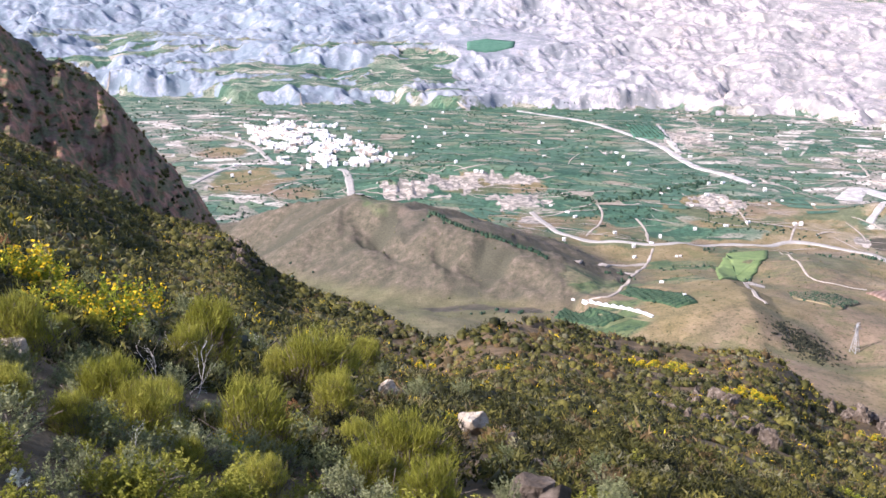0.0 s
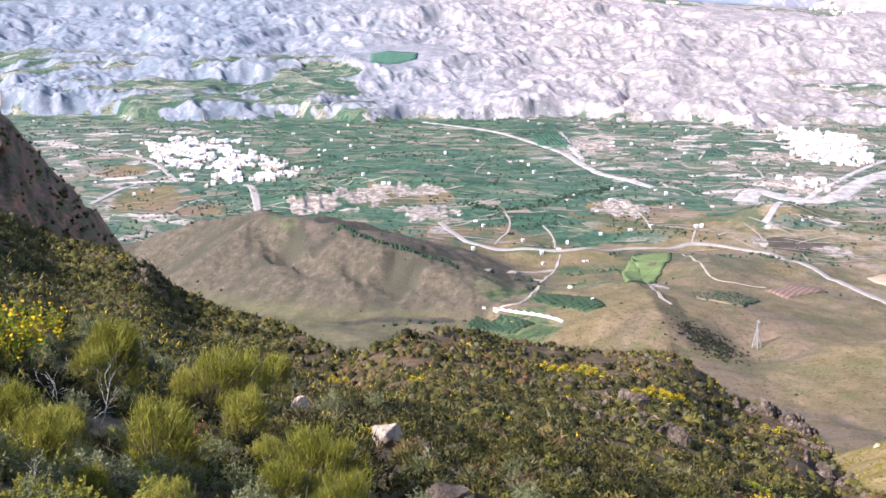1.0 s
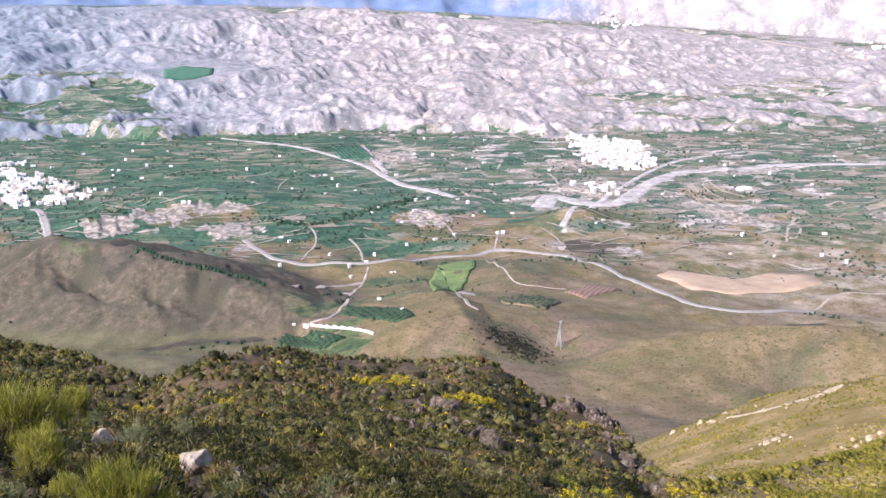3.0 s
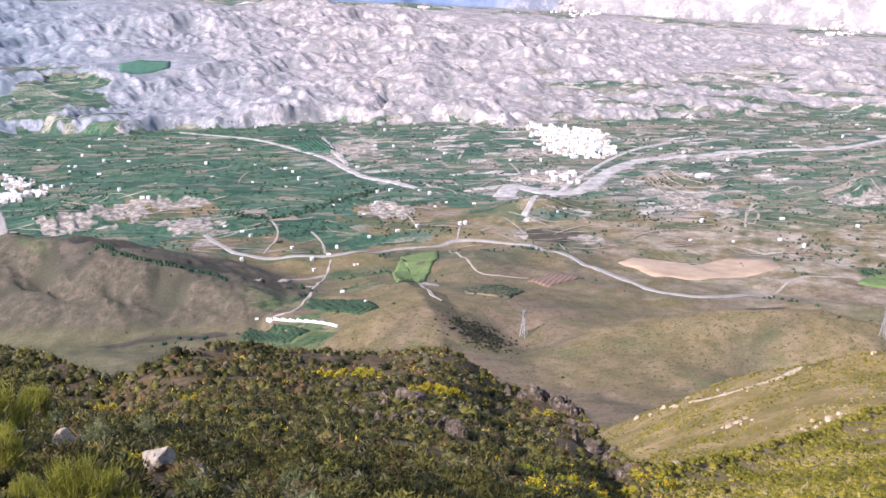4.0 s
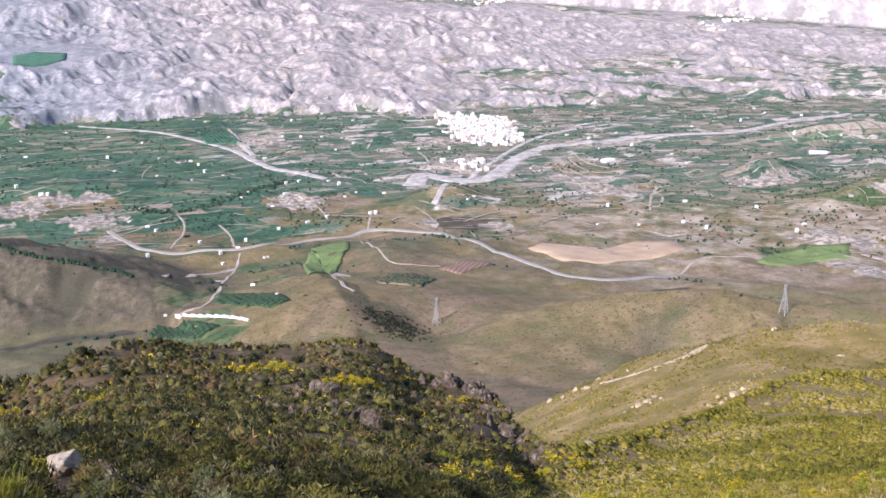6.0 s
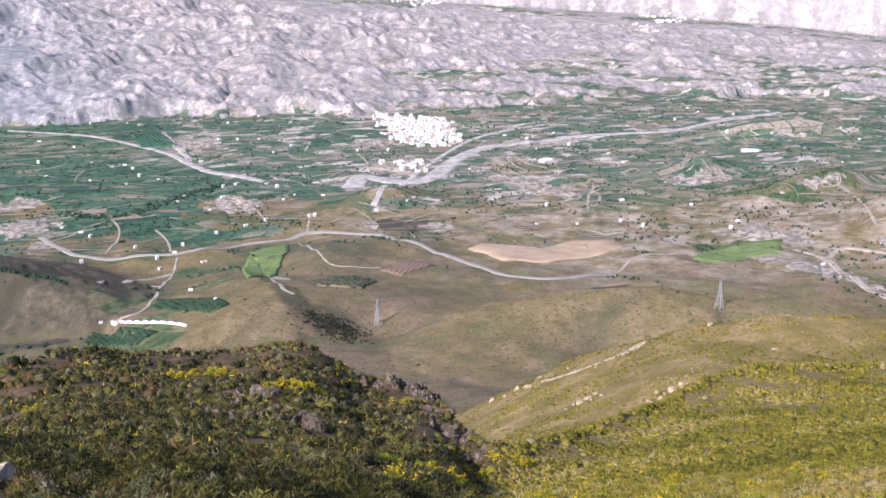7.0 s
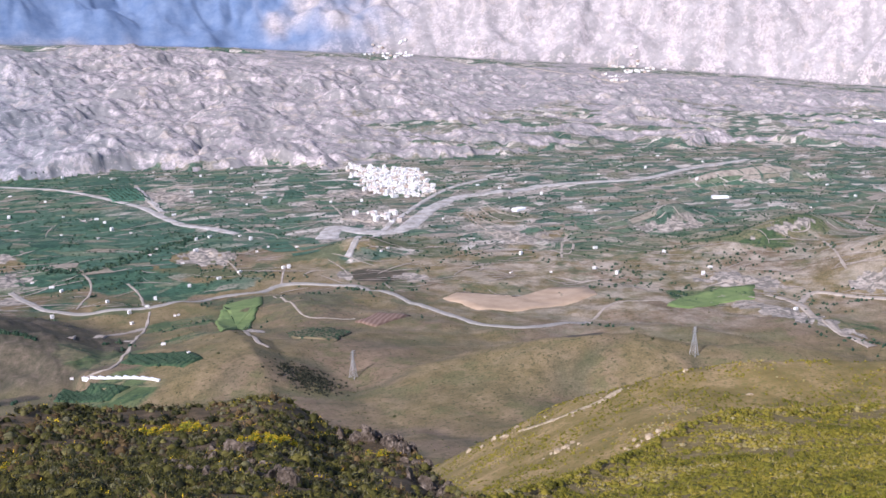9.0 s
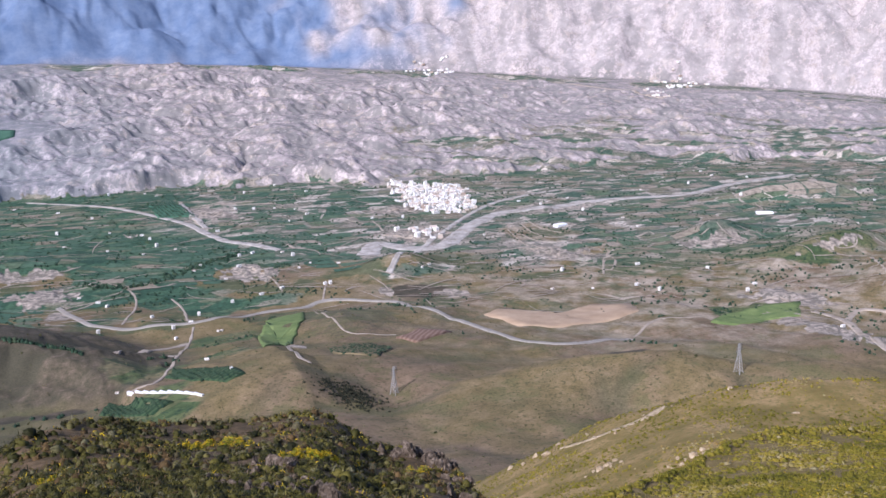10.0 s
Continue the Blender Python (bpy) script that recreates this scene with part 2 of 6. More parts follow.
def far_shape(r, az, x, y):
    """The far side over the valley floor before the rain has cut it: scarps in broken steps, rounded hills, the bench and the mountains behind; and how deep the rain cuts."""
    foot = foot_line(az, x, y)
    bench = BENCH_R * tan_deg(np.interp(az, BENCH_AZ, BENCH_DIP))
    u = np.clip((r - foot) / (BENCH_R - foot), 0, 1)
    wx, wy = x + 60 * N3.fbm(x / 230, y / 230, 3), y + 60 * N1.fbm(x / 230 + 7, y / 230, 3)
    q = np.maximum(4.2 * u + 1.0 * N1.fbm(wx / 420, wy / 330, 3) + 0.4, 0)
    steps = np.floor(q) + 0.45 * (q - np.floor(q)) + 0.55 * ramp01(q - np.floor(q), 0.4, 0.95)
    plain = (bench + 400) * (0.1 * ramp01(r, foot, foot + 40) + 0.9 * u)
    inside = ramp01(r, foot, foot + 45) * (1 - 0.7 * ramp01(r + 260 * N1.fbm(x / 420, y / 420, 3), 3950, 4230)) * (1 - ramp01(r, 4260, 4420))
    calm = (1 - 0.85 * terraced(r, az, x, y)) * (1 - np.exp(-(((x - 165) / 150) ** 2 + ((y - 3170) / 190) ** 2) ** 3))
    z = plain + inside * calm * ((bench + 400) * 0.5 * (steps - 0.4 - 4.2 * u) / 4.2 + 30 * (N2.billow(wx / 360, wy / 400, 3, 0.5) - 0.35))
    rise = np.clip((r - 4560 + 60 * N2.fbm(x / 330, y / 330, 3)) / 400, 0, 1.3)
    hills = rise * (225 - bench) * (1 + 0.3 * N1.fbm(x / 400, y / 400, 3)) + ramp01(r, 4560, 4800) * 60 * (N2.billow(wx / 300, wy / 300, 3) - 0.35)
    return np.where(r > foot, z, 0) + hills, np.maximum(inside * calm, 0.3 * ramp01(rise, 0, 0.3))


def flow_noise(x, y, dx, dy, seed):
    """Furrows across the direction (dx, dy), each cell with a phase of its own."""
    g = np.random.RandomState(seed)
    jx, jy, p = g.rand(512), g.rand(512), g.permutation(512)
    ix, iy = np.floor(x).astype(int), np.floor(y).astype(int)
    s, w = 0, 1e-6
    for i in (-1, 0, 1):
        for j in (-1, 0, 1):
            k = p[(p[(ix + i) & 511] + iy + j) & 511]
            ex, ey = x - ix - i - jx[k], y - iy - j - jy[k]
            e = np.exp(-2.2 * (ex * ex + ey * ey))
            s, w = s + e * np.cos(6.283 * (ex * dx + ey * dy)), w + e
    return s / w


class Eroded:
    """A shape cut by running water: furrows down its slopes in several sizes, kept on a grid. It gives the height and how much a place stands out (0 gully to 1 spur)."""

    def __init__(self, shape, x0, x1, y0, y1, cell, octaves, steep):
        self.x0, self.y0, self.cell = x0, y0, cell
        X, Y = np.meshgrid(np.arange(x0, x1, cell), np.arange(y0, y1, cell), indexing="ij")
        z, cutting = shape(X, Y)
        form, total = np.zeros_like(z), 0
        for n, (length, deep) in enumerate(octaves):
            gx, gy = np.gradient(z, cell)
            slope = np.hypot(gx, gy) + 1e-4
            f = flow_noise(X / length, Y / length, -gy / slope, gx / slope, 70 + n) * np.clip(slope * steep, 0.12, 1)
            z = z + deep * cutting * f
            form, total = form + deep * f, total + deep
        self.z, self.form = z, 0.5 + 0.5 * form / total * 1.6

    def __call__(self, x, y, what=None):
        a = self.z if what is None else what
        u, v = np.clip((x - self.x0) / self.cell, 0, a.shape[0] - 1.001), np.clip((y - self.y0) / self.cell, 0, a.shape[1] - 1.001)
        i, j = u.astype(int), v.astype(int)
        u, v = u - i, v - j
        return (a[i, j] * (1 - u) + a[i + 1, j] * u) * (1 - v) + (a[i, j + 1] * (1 - u) + a[i + 1, j + 1] * u) * v


def polar(shape):
    """A shape of bearing and distance as one of the plan."""
    def made(x, y):
        out = shape(*(v.ravel() for v in (np.hypot(x, y) + 1e-6, np.degrees(np.arctan2(x, y)), x, y)))
        return [v.reshape(x.shape) for v in out]
    return made


def valley_cut(r, az, x, y):
    wild = ramp01(r, 260, 420) * (1 - ramp01(r, 1280, 1480))
    rocky = ramp01(ridge(x, y, HILL_CREST, 0.46, 0.38) - np.interp(r, APRON_R, APRON_Z), 2, 22)
    smooth = mound(x, y, 16, 830, 0.25, 130, 70, 90)
    return valley(r, az, x, y), wild * (0.32 - smooth + 0.5 * rocky)


def badlands(r, az, x, y):
    return FAR_SIDE(x, y)


def only(mask, make, r, az, x, y):
    """Values of make() where the mask holds, and nought elsewhere."""
    z = np.zeros_like(r)
    if mask.any():
        z[mask] = make(r[mask], az[mask], x[mask], y[mask])
    return z


def height(x, y):
    """Height of the ground over the valley floor."""
    r, az = np.hypot(x, y) + 1e-6, np.degrees(np.arctan2(x, y))
    lower = (r > 380) & (r < 1480) & (np.abs(az - 15) < 60)
    z = np.where(r > 140, 0, np.interp(r, APRON_R, APRON_Z)) + only((r > 140) & ~lower, valley, r, az, x, y) + only(r > 2200, badlands, r, az, x, y)
    z = z + only(lower, lambda r_, a_, x_, y_: LOWER(x_, y_), r, az, x, y)
    amp = np.clip(r, 0, 400)
    near = near_slope(r, az) + 0.0035 * amp * N1.fbm(x / 9, y / 9, 4) + 0.006 * np.clip(amp - 10, 0, 400) * N2.fbm(x / 28, y / 28, 3)
    hill = hill_slope(r, az) + 1.6 * N2.fbm(x / 40, y / 40, 4) * ramp01(r, 120, 200) - 60 * (1 - ramp01(az, 20, 27) + ramp01(az, 110, 150)) - 60 * (1 - ramp01(r, 105, 140))
    z = smax(z, hill, 6.0)
    return smax(z, near, 1.5) + 400.0


FAR_SIDE = Eroded(polar(far_shape), -2700, 4500, 1050, 5010, 6.0, ((180, 11), (80, 7), (40, 3.8), (20, 1.9)), 2.6)
LOWER = Eroded(polar(valley_cut), -1100, 1500, 200, 1500, 4.5, ((120, 7), (60, 4.5), (30, 2.6), (15, 1.2)), 2.6)


def ground(x, y):
    return float(height(np.array([float(x)]), np.array([float(y)]))[0])


def sheet(name, verts, faces, material, smooth=True):
    """A mesh object from arrays of places and of corner indices (quads or triangles)."""
    me = bpy.data.meshes.new(name)
    verts, faces = np.asarray(verts, "f4"), np.asarray(faces, "i4")
    me.vertices.add(len(verts))
    me.vertices.foreach_set("co", verts.ravel())
    n, k = faces.shape
    me.loops.add(n * k)
    me.loops.foreach_set("vertex_index", faces.ravel())
    me.polygons.add(n)
    me.polygons.foreach_set("loop_start", np.arange(0, n * k, k, dtype="i4"))
    me.update(calc_edges=True)
    me.polygons.foreach_set("use_smooth", np.full(n, smooth))
    me.materials.append(material)
    return new(name, me)


def grid_faces(rows, cols, wrap=False):
    i, j = np.meshgrid(np.arange(rows - 1), np.arange(cols if wrap else cols - 1), indexing="ij")
    k = (j + 1) % cols
    return np.stack([i * cols + j, i * cols + k, (i + 1) * cols + k, (i + 1) * cols + j], -1).reshape(-1, 4)


def build_ground():
    az = np.concatenate([np.linspace(-27.5, 58.5, 920), np.linspace(61, 330, 44)])
    r = np.concatenate([[0.0], np.geomspace(0.8, 140, 80)[:-1], np.geomspace(140, 420, 48)[:-1], np.geomspace(420, 2450, 225)[:-1],
                        np.linspace(2450, 4250, 235)[:-1], np.linspace(4250, 5000, 64)])
    R, A = np.meshgrid(r, np.radians(az), indexing="ij")
    X, Y = (R * np.sin(A)).ravel(), (R * np.cos(A)).ravel()
    f = grid_faces(len(r), len(az), True)[:, ::-1]
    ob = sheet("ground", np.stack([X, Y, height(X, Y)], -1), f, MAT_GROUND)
    Rr, Az = R.ravel(), np.degrees(A.ravel())
    Az = np.where(Az > 180, Az - 360, Az)
    foot = foot_line(Az, X, Y)
    clay = ramp01(Rr + 30 * N3.fbm(X / 40, Y / 40, 3), foot - 8, foot + 8)
    wobble = N1.fbm(X / 240, Y / 240, 3)
    strips = terraced(Rr, Az, X, Y)
    bench = ramp01(Rr + 70 * wobble, 4195, 4250) * (1 - ramp01(Rr, 4470, 4520)) * ramp01(wobble, -0.35, -0.05)
    clay = clay * (1 - 0.92 * np.maximum(strips, bench))
    onset = tilled_from(Az)
    tilled = ramp01(Rr + 130 * wobble, onset, onset + 180) * (1 - clay)
    for x, y, a, b, k in GREEN_PATCHES:
        tilled = np.maximum(tilled, k * (1 - ramp01(np.hypot((X - x) / a, (Y - y) / b) + 0.35 * N2.fbm(X / 60, Y / 60, 3), 0.7, 1.1)))
    bare = np.zeros_like(clay)
    for x, y, a, b, k in CLAY_PATCHES:
        bare = np.maximum(bare, k * (1 - ramp01(np.hypot((X - x) / a, (Y - y) / b) + 0.6 * N2.fbm(X / 32, Y / 32, 4), 0.8, 0.95)))
    for x, y, a, b, k in SCRUB_PATCHES:
        tilled = tilled * (1 - k * (1 - ramp01(np.hypot((X - x) / a, (Y - y) / b) + 0.35 * N2.fbm(X / 60, Y / 60, 3), 0.7, 1.1)))
    heath_shade = np.zeros_like(clay)
    for x, y, a, b, k in HEATH_SHADE_PATCHES:
        heath_shade = np.maximum(heath_shade, k * (1 - ramp01(np.hypot((X - x) / a, (Y - y) / b) + 0.4 * N2.fbm(X / 70, Y / 70, 3), 0.7, 1.1)))
    near = 1 - ramp01(Rr, 130, 180)
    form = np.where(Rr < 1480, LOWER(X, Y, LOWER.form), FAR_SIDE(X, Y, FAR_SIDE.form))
    rocky = ramp01(ridge(X, Y, HILL_CREST, 0.46, 0.38) - np.interp(Rr, APRON_R, APRON_Z), -6, 14) * (1 - ramp01(Rr, 1400, 1480))
    lush = (1 - ramp01(X + 120 * wobble, 380, 620)) * ramp01(X, -330, -150) * (1 - ramp01(Rr, 2500, 2750))
    lush = np.maximum(lush, 0.75 * (1 - ramp01(X, 150, 350)) * ramp01(Rr, 2450, 2600))
    hill = (1 - ramp01(Rr, 300, 420)) * ramp01(Az, 24, 32)
    # mask of the far-left mountains that get a painted blue shadow
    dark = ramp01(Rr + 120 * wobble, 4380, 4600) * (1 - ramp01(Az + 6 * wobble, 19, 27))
    for name, columns in (("zone", (tilled, clay, near)), ("cover", (bare, hill, dark)), ("growth", (heath_shade, ramp01(Az, 29, 36) * (1 - ramp01(Az, 100, 160)) * ramp01(Rr, 4, 9), ramp01(Rr, 4540, 4600))), ("form", (np.clip(form, 0, 1), rocky, lush))):
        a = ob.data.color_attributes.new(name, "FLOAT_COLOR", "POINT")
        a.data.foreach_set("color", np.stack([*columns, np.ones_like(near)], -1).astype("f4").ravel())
    return tagged(ob, "scrub mountain slope, valley floor and pale eroded badlands", "ground", kind="structure")


def ground_material():
    m = Mat("land", 0.95)
    zone, cover, growth = m.attribute("zone"), m.attribute("cover"), m.attribute("growth")
    up = m.node("ShaderNodeSeparateXYZ")
    m.link(m.node("ShaderNodeNewGeometry").outputs["Normal"], up.inputs[0])
    place = m.node("ShaderNodeSeparateXYZ")
    m.link(m.pos, place.inputs[0])
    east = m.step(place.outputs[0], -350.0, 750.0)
    form = m.attribute("form")
    big, mid, fine = m.noise(0.006, 5), m.noise(0.05, 6, 0.7), m.noise(0.6, 5, 0.7)
    # low scrub of the lower slopes: khaki turf, pinkish stony ground, darker grey-green in gullies and hollows
    scrub = m.ramp(mid, (0.3, (0.135, 0.11, 0.05)), (0.5, (0.2, 0.155, 0.076)), (0.7, (0.28, 0.21, 0.118)))
    scrub = m.mix(m.step(big, 0.46, 0.60), scrub, m.ramp(mid, (0.32, (0.145, 0.108, 0.066)), (0.68, (0.26, 0.188, 0.125))))
    scrub = m.mix(m.calc("MULTIPLY", m.step(m.noise(0.013, 5, 0.7), 0.53, 0.60), 0.6), scrub, (0.13, 0.13, 0.055))
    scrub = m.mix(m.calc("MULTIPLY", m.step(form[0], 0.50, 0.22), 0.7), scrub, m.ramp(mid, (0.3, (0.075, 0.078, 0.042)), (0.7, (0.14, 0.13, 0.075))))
    scrub = m.mix(m.calc("MULTIPLY", m.step(m.noise(0.28, 3, 0.6), 0.56, 0.64), 0.75), scrub, (0.075, 0.078, 0.036))
    scrub = m.mix(m.calc("MULTIPLY", m.calc("MULTIPLY", m.step(place.outputs[0], 420.0, 900.0), m.step(place.outputs[1], 760.0, 1000.0)), m.step(m.noise(0.02, 5, 0.7), 0.42, 0.60)), scrub,
                  m.ramp(mid, (0.3, (0.26, 0.22, 0.16)), (0.7, (0.52, 0.44, 0.35))))
    scrub = m.mix(m.calc("MULTIPLY", m.calc("MULTIPLY", m.step(place.outputs[1], 980.0, 1250.0), m.step(m.noise(0.0085, 6, 0.7), 0.50, 0.56)), 0.8), scrub,
                  m.ramp(mid, (0.3, (0.045, 0.07, 0.036)), (0.55, (0.085, 0.11, 0.055)), (0.75, (0.16, 0.155, 0.085))))
    hollow = m.calc("MULTIPLY", m.step(place.outputs[0], 190.0, 40.0), m.step(place.outputs[1], 1250.0, 1050.0))
    scrub = m.mix(m.calc("MULTIPLY", hollow, 0.75), scrub, m.ramp(m.noise(0.04, 6, 0.7), (0.32, (0.062, 0.066, 0.036)), (0.52, (0.105, 0.105, 0.055)), (0.7, (0.16, 0.145, 0.085))))
    # fields: plots of one colour each, hatched and mottled
    plots = m.node("ShaderNodeMapping")
    plots.inputs["Rotation"].default_value[2] = radians(14)
    plots.inputs["Scale"].default_value = (0.55, 1.0, 0.0)
    m.link(m.pos, plots.inputs["Vector"])
    cells = m.node("ShaderNodeTexVoronoi", Scale=0.045, Randomness=0.9)
    m.link(plots.outputs[0], cells.inputs["Vector"])
    shade = m.node("ShaderNodeSeparateColor")
    m.link(cells.outputs["Color"], shade.inputs[0])
    plot = m.calc("ADD", m.calc("MULTIPLY", shade.outputs[0], 0.5), m.calc("MULTIPLY", m.noise(0.012, 6, 0.65), 0.6))
    green = m.ramp(plot, (0.28, (0.034, 0.082, 0.052)), (0.50, (0.055, 0.118, 0.07)), (0.68, (0.085, 0.15, 0.085)), (0.76, (0.15, 0.165, 0.10)), (0.84, (0.33, 0.29, 0.23)))
    dry = m.ramp(plot, (0.32, (0.07, 0.12, 0.085)), (0.44, (0.12, 0.165, 0.115)), (0.54, (0.18, 0.18, 0.135)), (0.63, (0.27, 0.24, 0.195)), (0.73, (0.47, 0.41, 0.35)), (0.82, (0.62, 0.55, 0.47)))
    fields = m.mix(form[2], dry, green)
    # nearer plots go olive; the bluish green beyond has haze painted in
    near_plots = m.ramp(plot, (0.32, (0.06, 0.10, 0.042)), (0.55, (0.115, 0.14, 0.06)), (0.75, (0.20, 0.175, 0.095)))
    fields = m.mix(m.step(place.outputs[1], 1420.0, 1250.0), fields, near_plots)
    fields = m.mix(m.calc("MULTIPLY", m.step(m.noise(0.15, 3, 0.65), 0.55, 0.62), 0.8), fields, (0.03, 0.06, 0.036))
    # eroded marl: pale fluted faces, stony tops with grey bushes, gullies shaded by colour
    pale = m.noise(0.016, 7, 0.7)
    streaked = m.node("ShaderNodeMapping")
    streaked.inputs["Scale"].default_value = (1, 1, 0.08)
    m.link(m.pos, streaked.inputs["Vector"])
    streak = m.noise(0.11, 5, 0.7, streaked.outputs[0])
    # bluish tones on the west side are distance haze mixed into the colour
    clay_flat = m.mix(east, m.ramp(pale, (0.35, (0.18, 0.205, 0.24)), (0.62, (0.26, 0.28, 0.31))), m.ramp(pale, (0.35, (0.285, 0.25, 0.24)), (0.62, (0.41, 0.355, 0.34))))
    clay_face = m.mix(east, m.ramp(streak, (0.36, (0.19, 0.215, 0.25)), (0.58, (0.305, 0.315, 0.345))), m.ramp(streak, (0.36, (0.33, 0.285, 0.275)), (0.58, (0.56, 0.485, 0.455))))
    bushy_shade = m.mix(east, m.ramp(mid, (0.35, (0.125, 0.165, 0.185)), (0.65, (0.19, 0.225, 0.245))), m.ramp(mid, (0.35, (0.165, 0.165, 0.155)), (0.65, (0.26, 0.24, 0.225))))
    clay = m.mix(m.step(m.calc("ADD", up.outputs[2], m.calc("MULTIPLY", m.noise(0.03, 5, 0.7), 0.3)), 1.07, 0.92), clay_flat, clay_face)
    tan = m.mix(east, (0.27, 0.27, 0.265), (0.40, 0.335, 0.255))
    clay = m.mix(m.calc("MULTIPLY", m.step(m.noise(0.019, 5, 0.65), 0.52, 0.60), 0.6), clay, tan)
    # bush colour gathered in the gullies, painting in the shade there
    gully_shade = m.calc("ADD", m.noise(0.027, 7, 0.72), m.calc("MULTIPLY", form[0], -0.30))
    clay = m.mix(m.calc("MULTIPLY", m.step(gully_shade, 0.315, 0.375), 0.85), clay, bushy_shade)
    clay = m.mix(m.calc("MULTIPLY", m.step(m.noise(0.10, 5, 0.7), 0.51, 0.57), 0.7), clay, bushy_shade)
    specks = m.step(m.noise(0.07, 5, 0.75), 0.60, 0.66)
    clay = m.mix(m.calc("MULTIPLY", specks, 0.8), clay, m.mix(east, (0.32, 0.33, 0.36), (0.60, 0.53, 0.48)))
    clay = m.mix(m.calc("MULTIPLY", growth[2], 0.45), clay, m.ramp(pale, (0.35, (0.26, 0.235, 0.23)), (0.60, (0.52, 0.47, 0.455))))
    layered = m.node("ShaderNodeMapping")
    layered.inputs["Scale"].default_value = (0.05, 0.05, 1)
    m.link(m.pos, layered.inputs["Vector"])
    strata = m.calc("ADD", m.calc("MULTIPLY", m.noise(0.45, 4, 0.6, layered.outputs[0]), 0.5), m.calc("MULTIPLY", streak, 0.5))
    chalk = m.mix(m.step(m.noise(0.1, 4, 0.65), 0.48, 0.56), m.ramp(strata, (0.40, (0.19, 0.165, 0.135)), (0.56, (0.46, 0.395, 0.325))), (0.17, 0.155, 0.125))
    slope = m.ramp(m.noise(0.09, 6, 0.7), (0.32, (0.14, 0.108, 0.032)), (0.5, (0.235, 0.17, 0.06)), (0.66, (0.36, 0.25, 0.12)))
    slope = m.mix(m.step(m.noise(0.9, 4, 0.6), 0.53, 0.62), slope, m.ramp(mid, (0.35, (0.10, 0.10, 0.03)), (0.65, (0.19, 0.165, 0.05))))
    earth = m.ramp(fine, (0.3, (0.055, 0.042, 0.02)), (0.55, (0.125, 0.085, 0.042)), (0.8, (0.27, 0.18, 0.105)))
    # dark heath colour that doubles as shade in the patches
    heath_shade = m.ramp(m.noise(0.035, 6, 0.7), (0.32, (0.042, 0.042, 0.028)), (0.5, (0.078, 0.07, 0.05)), (0.66, (0.14, 0.11, 0.082)))
    rock = m.ramp(m.noise(0.11, 7, 0.72), (0.34, (0.06, 0.056, 0.037)), (0.46, (0.088, 0.078, 0.053)), (0.56, (0.118, 0.098, 0.07)), (0.68, (0.18, 0.138, 0.105)))
    # darker rock where the form mask is low
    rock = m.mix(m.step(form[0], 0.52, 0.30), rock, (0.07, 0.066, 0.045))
    ragged = m.calc("ADD", m.calc("MULTIPLY", m.noise(0.07, 5, 0.7), 0.9), -0.45)

    def edge(mask, sharp=0.12):
        return m.step(m.calc("ADD", mask, ragged), 0.5 - sharp, 0.5 + sharp)
    grain = m.ramp(m.noise(0.55, 5, 0.75), (0.3, (0.62, 0.64, 0.6)), (0.65, (1.15, 1.12, 1.1)))
    c = m.mix(edge(growth[0], 0.15), m.mix(m.calc("MULTIPLY", edge(form[1], 0.4), 0.95), scrub, rock), heath_shade)
    c = m.mix(1.0, c, grain, "MULTIPLY")
    tufts = m.ramp(m.noise(0.13, 5, 0.75), (0.36, (0.55, 0.60, 0.58)), (0.62, (1.12, 1.1, 1.08)))
    c = m.mix(edge(zone[0], 0.2), c, m.mix(1.0, fields, tufts, "MULTIPLY"))
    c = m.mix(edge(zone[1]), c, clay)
    c = m.mix(edge(cover[0]), c, chalk)
    c = m.mix(cover[1], c, slope)
    # blue here paints haze and cloud shadow on the mountains
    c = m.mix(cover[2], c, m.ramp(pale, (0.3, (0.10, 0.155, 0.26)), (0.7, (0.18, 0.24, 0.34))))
    straw = m.ramp(fine, (0.3, (0.12, 0.095, 0.03)), (0.55, (0.21, 0.155, 0.06)), (0.8, (0.34, 0.255, 0.13)))
    c = m.mix(zone[2], c, m.mix(growth[1], earth, straw))
    m.color(c).bump(m.noise(0.9, 6, 0.7), 0.25, 0.7)
    return m.m


MAT_GROUND = ground_material()
ground_sheet = build_ground()


# ---- ways and waters: their lines on the plan ----
RIVER_A = [(188, 2496), (304, 2385), (361, 2302), (418, 2168), (454, 2054), (467, 1938), (482, 1844), (513, 1796), (543, 1716)]

RIVER_B = [(664, 1597), (718, 1672), (757, 1610), (823, 1604), (921, 1709), (986, 1769), (1079, 1835), (1173, 1825), (1324, 1847), (1466, 1822), (1566, 1800), (1741, 1857), (2002, 1903)]

RIVER_C = [(636, 1441), (776, 1604), (1054, 1893), (1206, 1976), (1338, 2010)]
WADI_A = [(496, 2291), (488, 2150), (479, 1987)]
MAIN_ROAD = [(141, 1515), (152, 1446), (165, 1387), (187, 1345), (216, 1327), (304, 1305), (392, 1346), (446, 1343), (488, 1366), (520, 1360), (562, 1323), (583, 1269), (583, 1178), (598, 1125), (595, 1055), (605, 973), (632, 930), (749, 957)]

ROAD_R = [(1076, 969), (1070, 908), (1003, 800), (964, 708)]
ROAD_R2 = [(1070, 908), (1131, 938), (1156, 899), (1185, 841)]
ROAD_L = [(-187, 1807), (-164, 1732), (-103, 1230)]
ROAD_L2 = [(-672, 2301), (-559, 2212), (-405, 2058), (-312, 1845)]
ROAD_L3 = [(-432, 1684), (-406, 1787), (-375, 1844)]
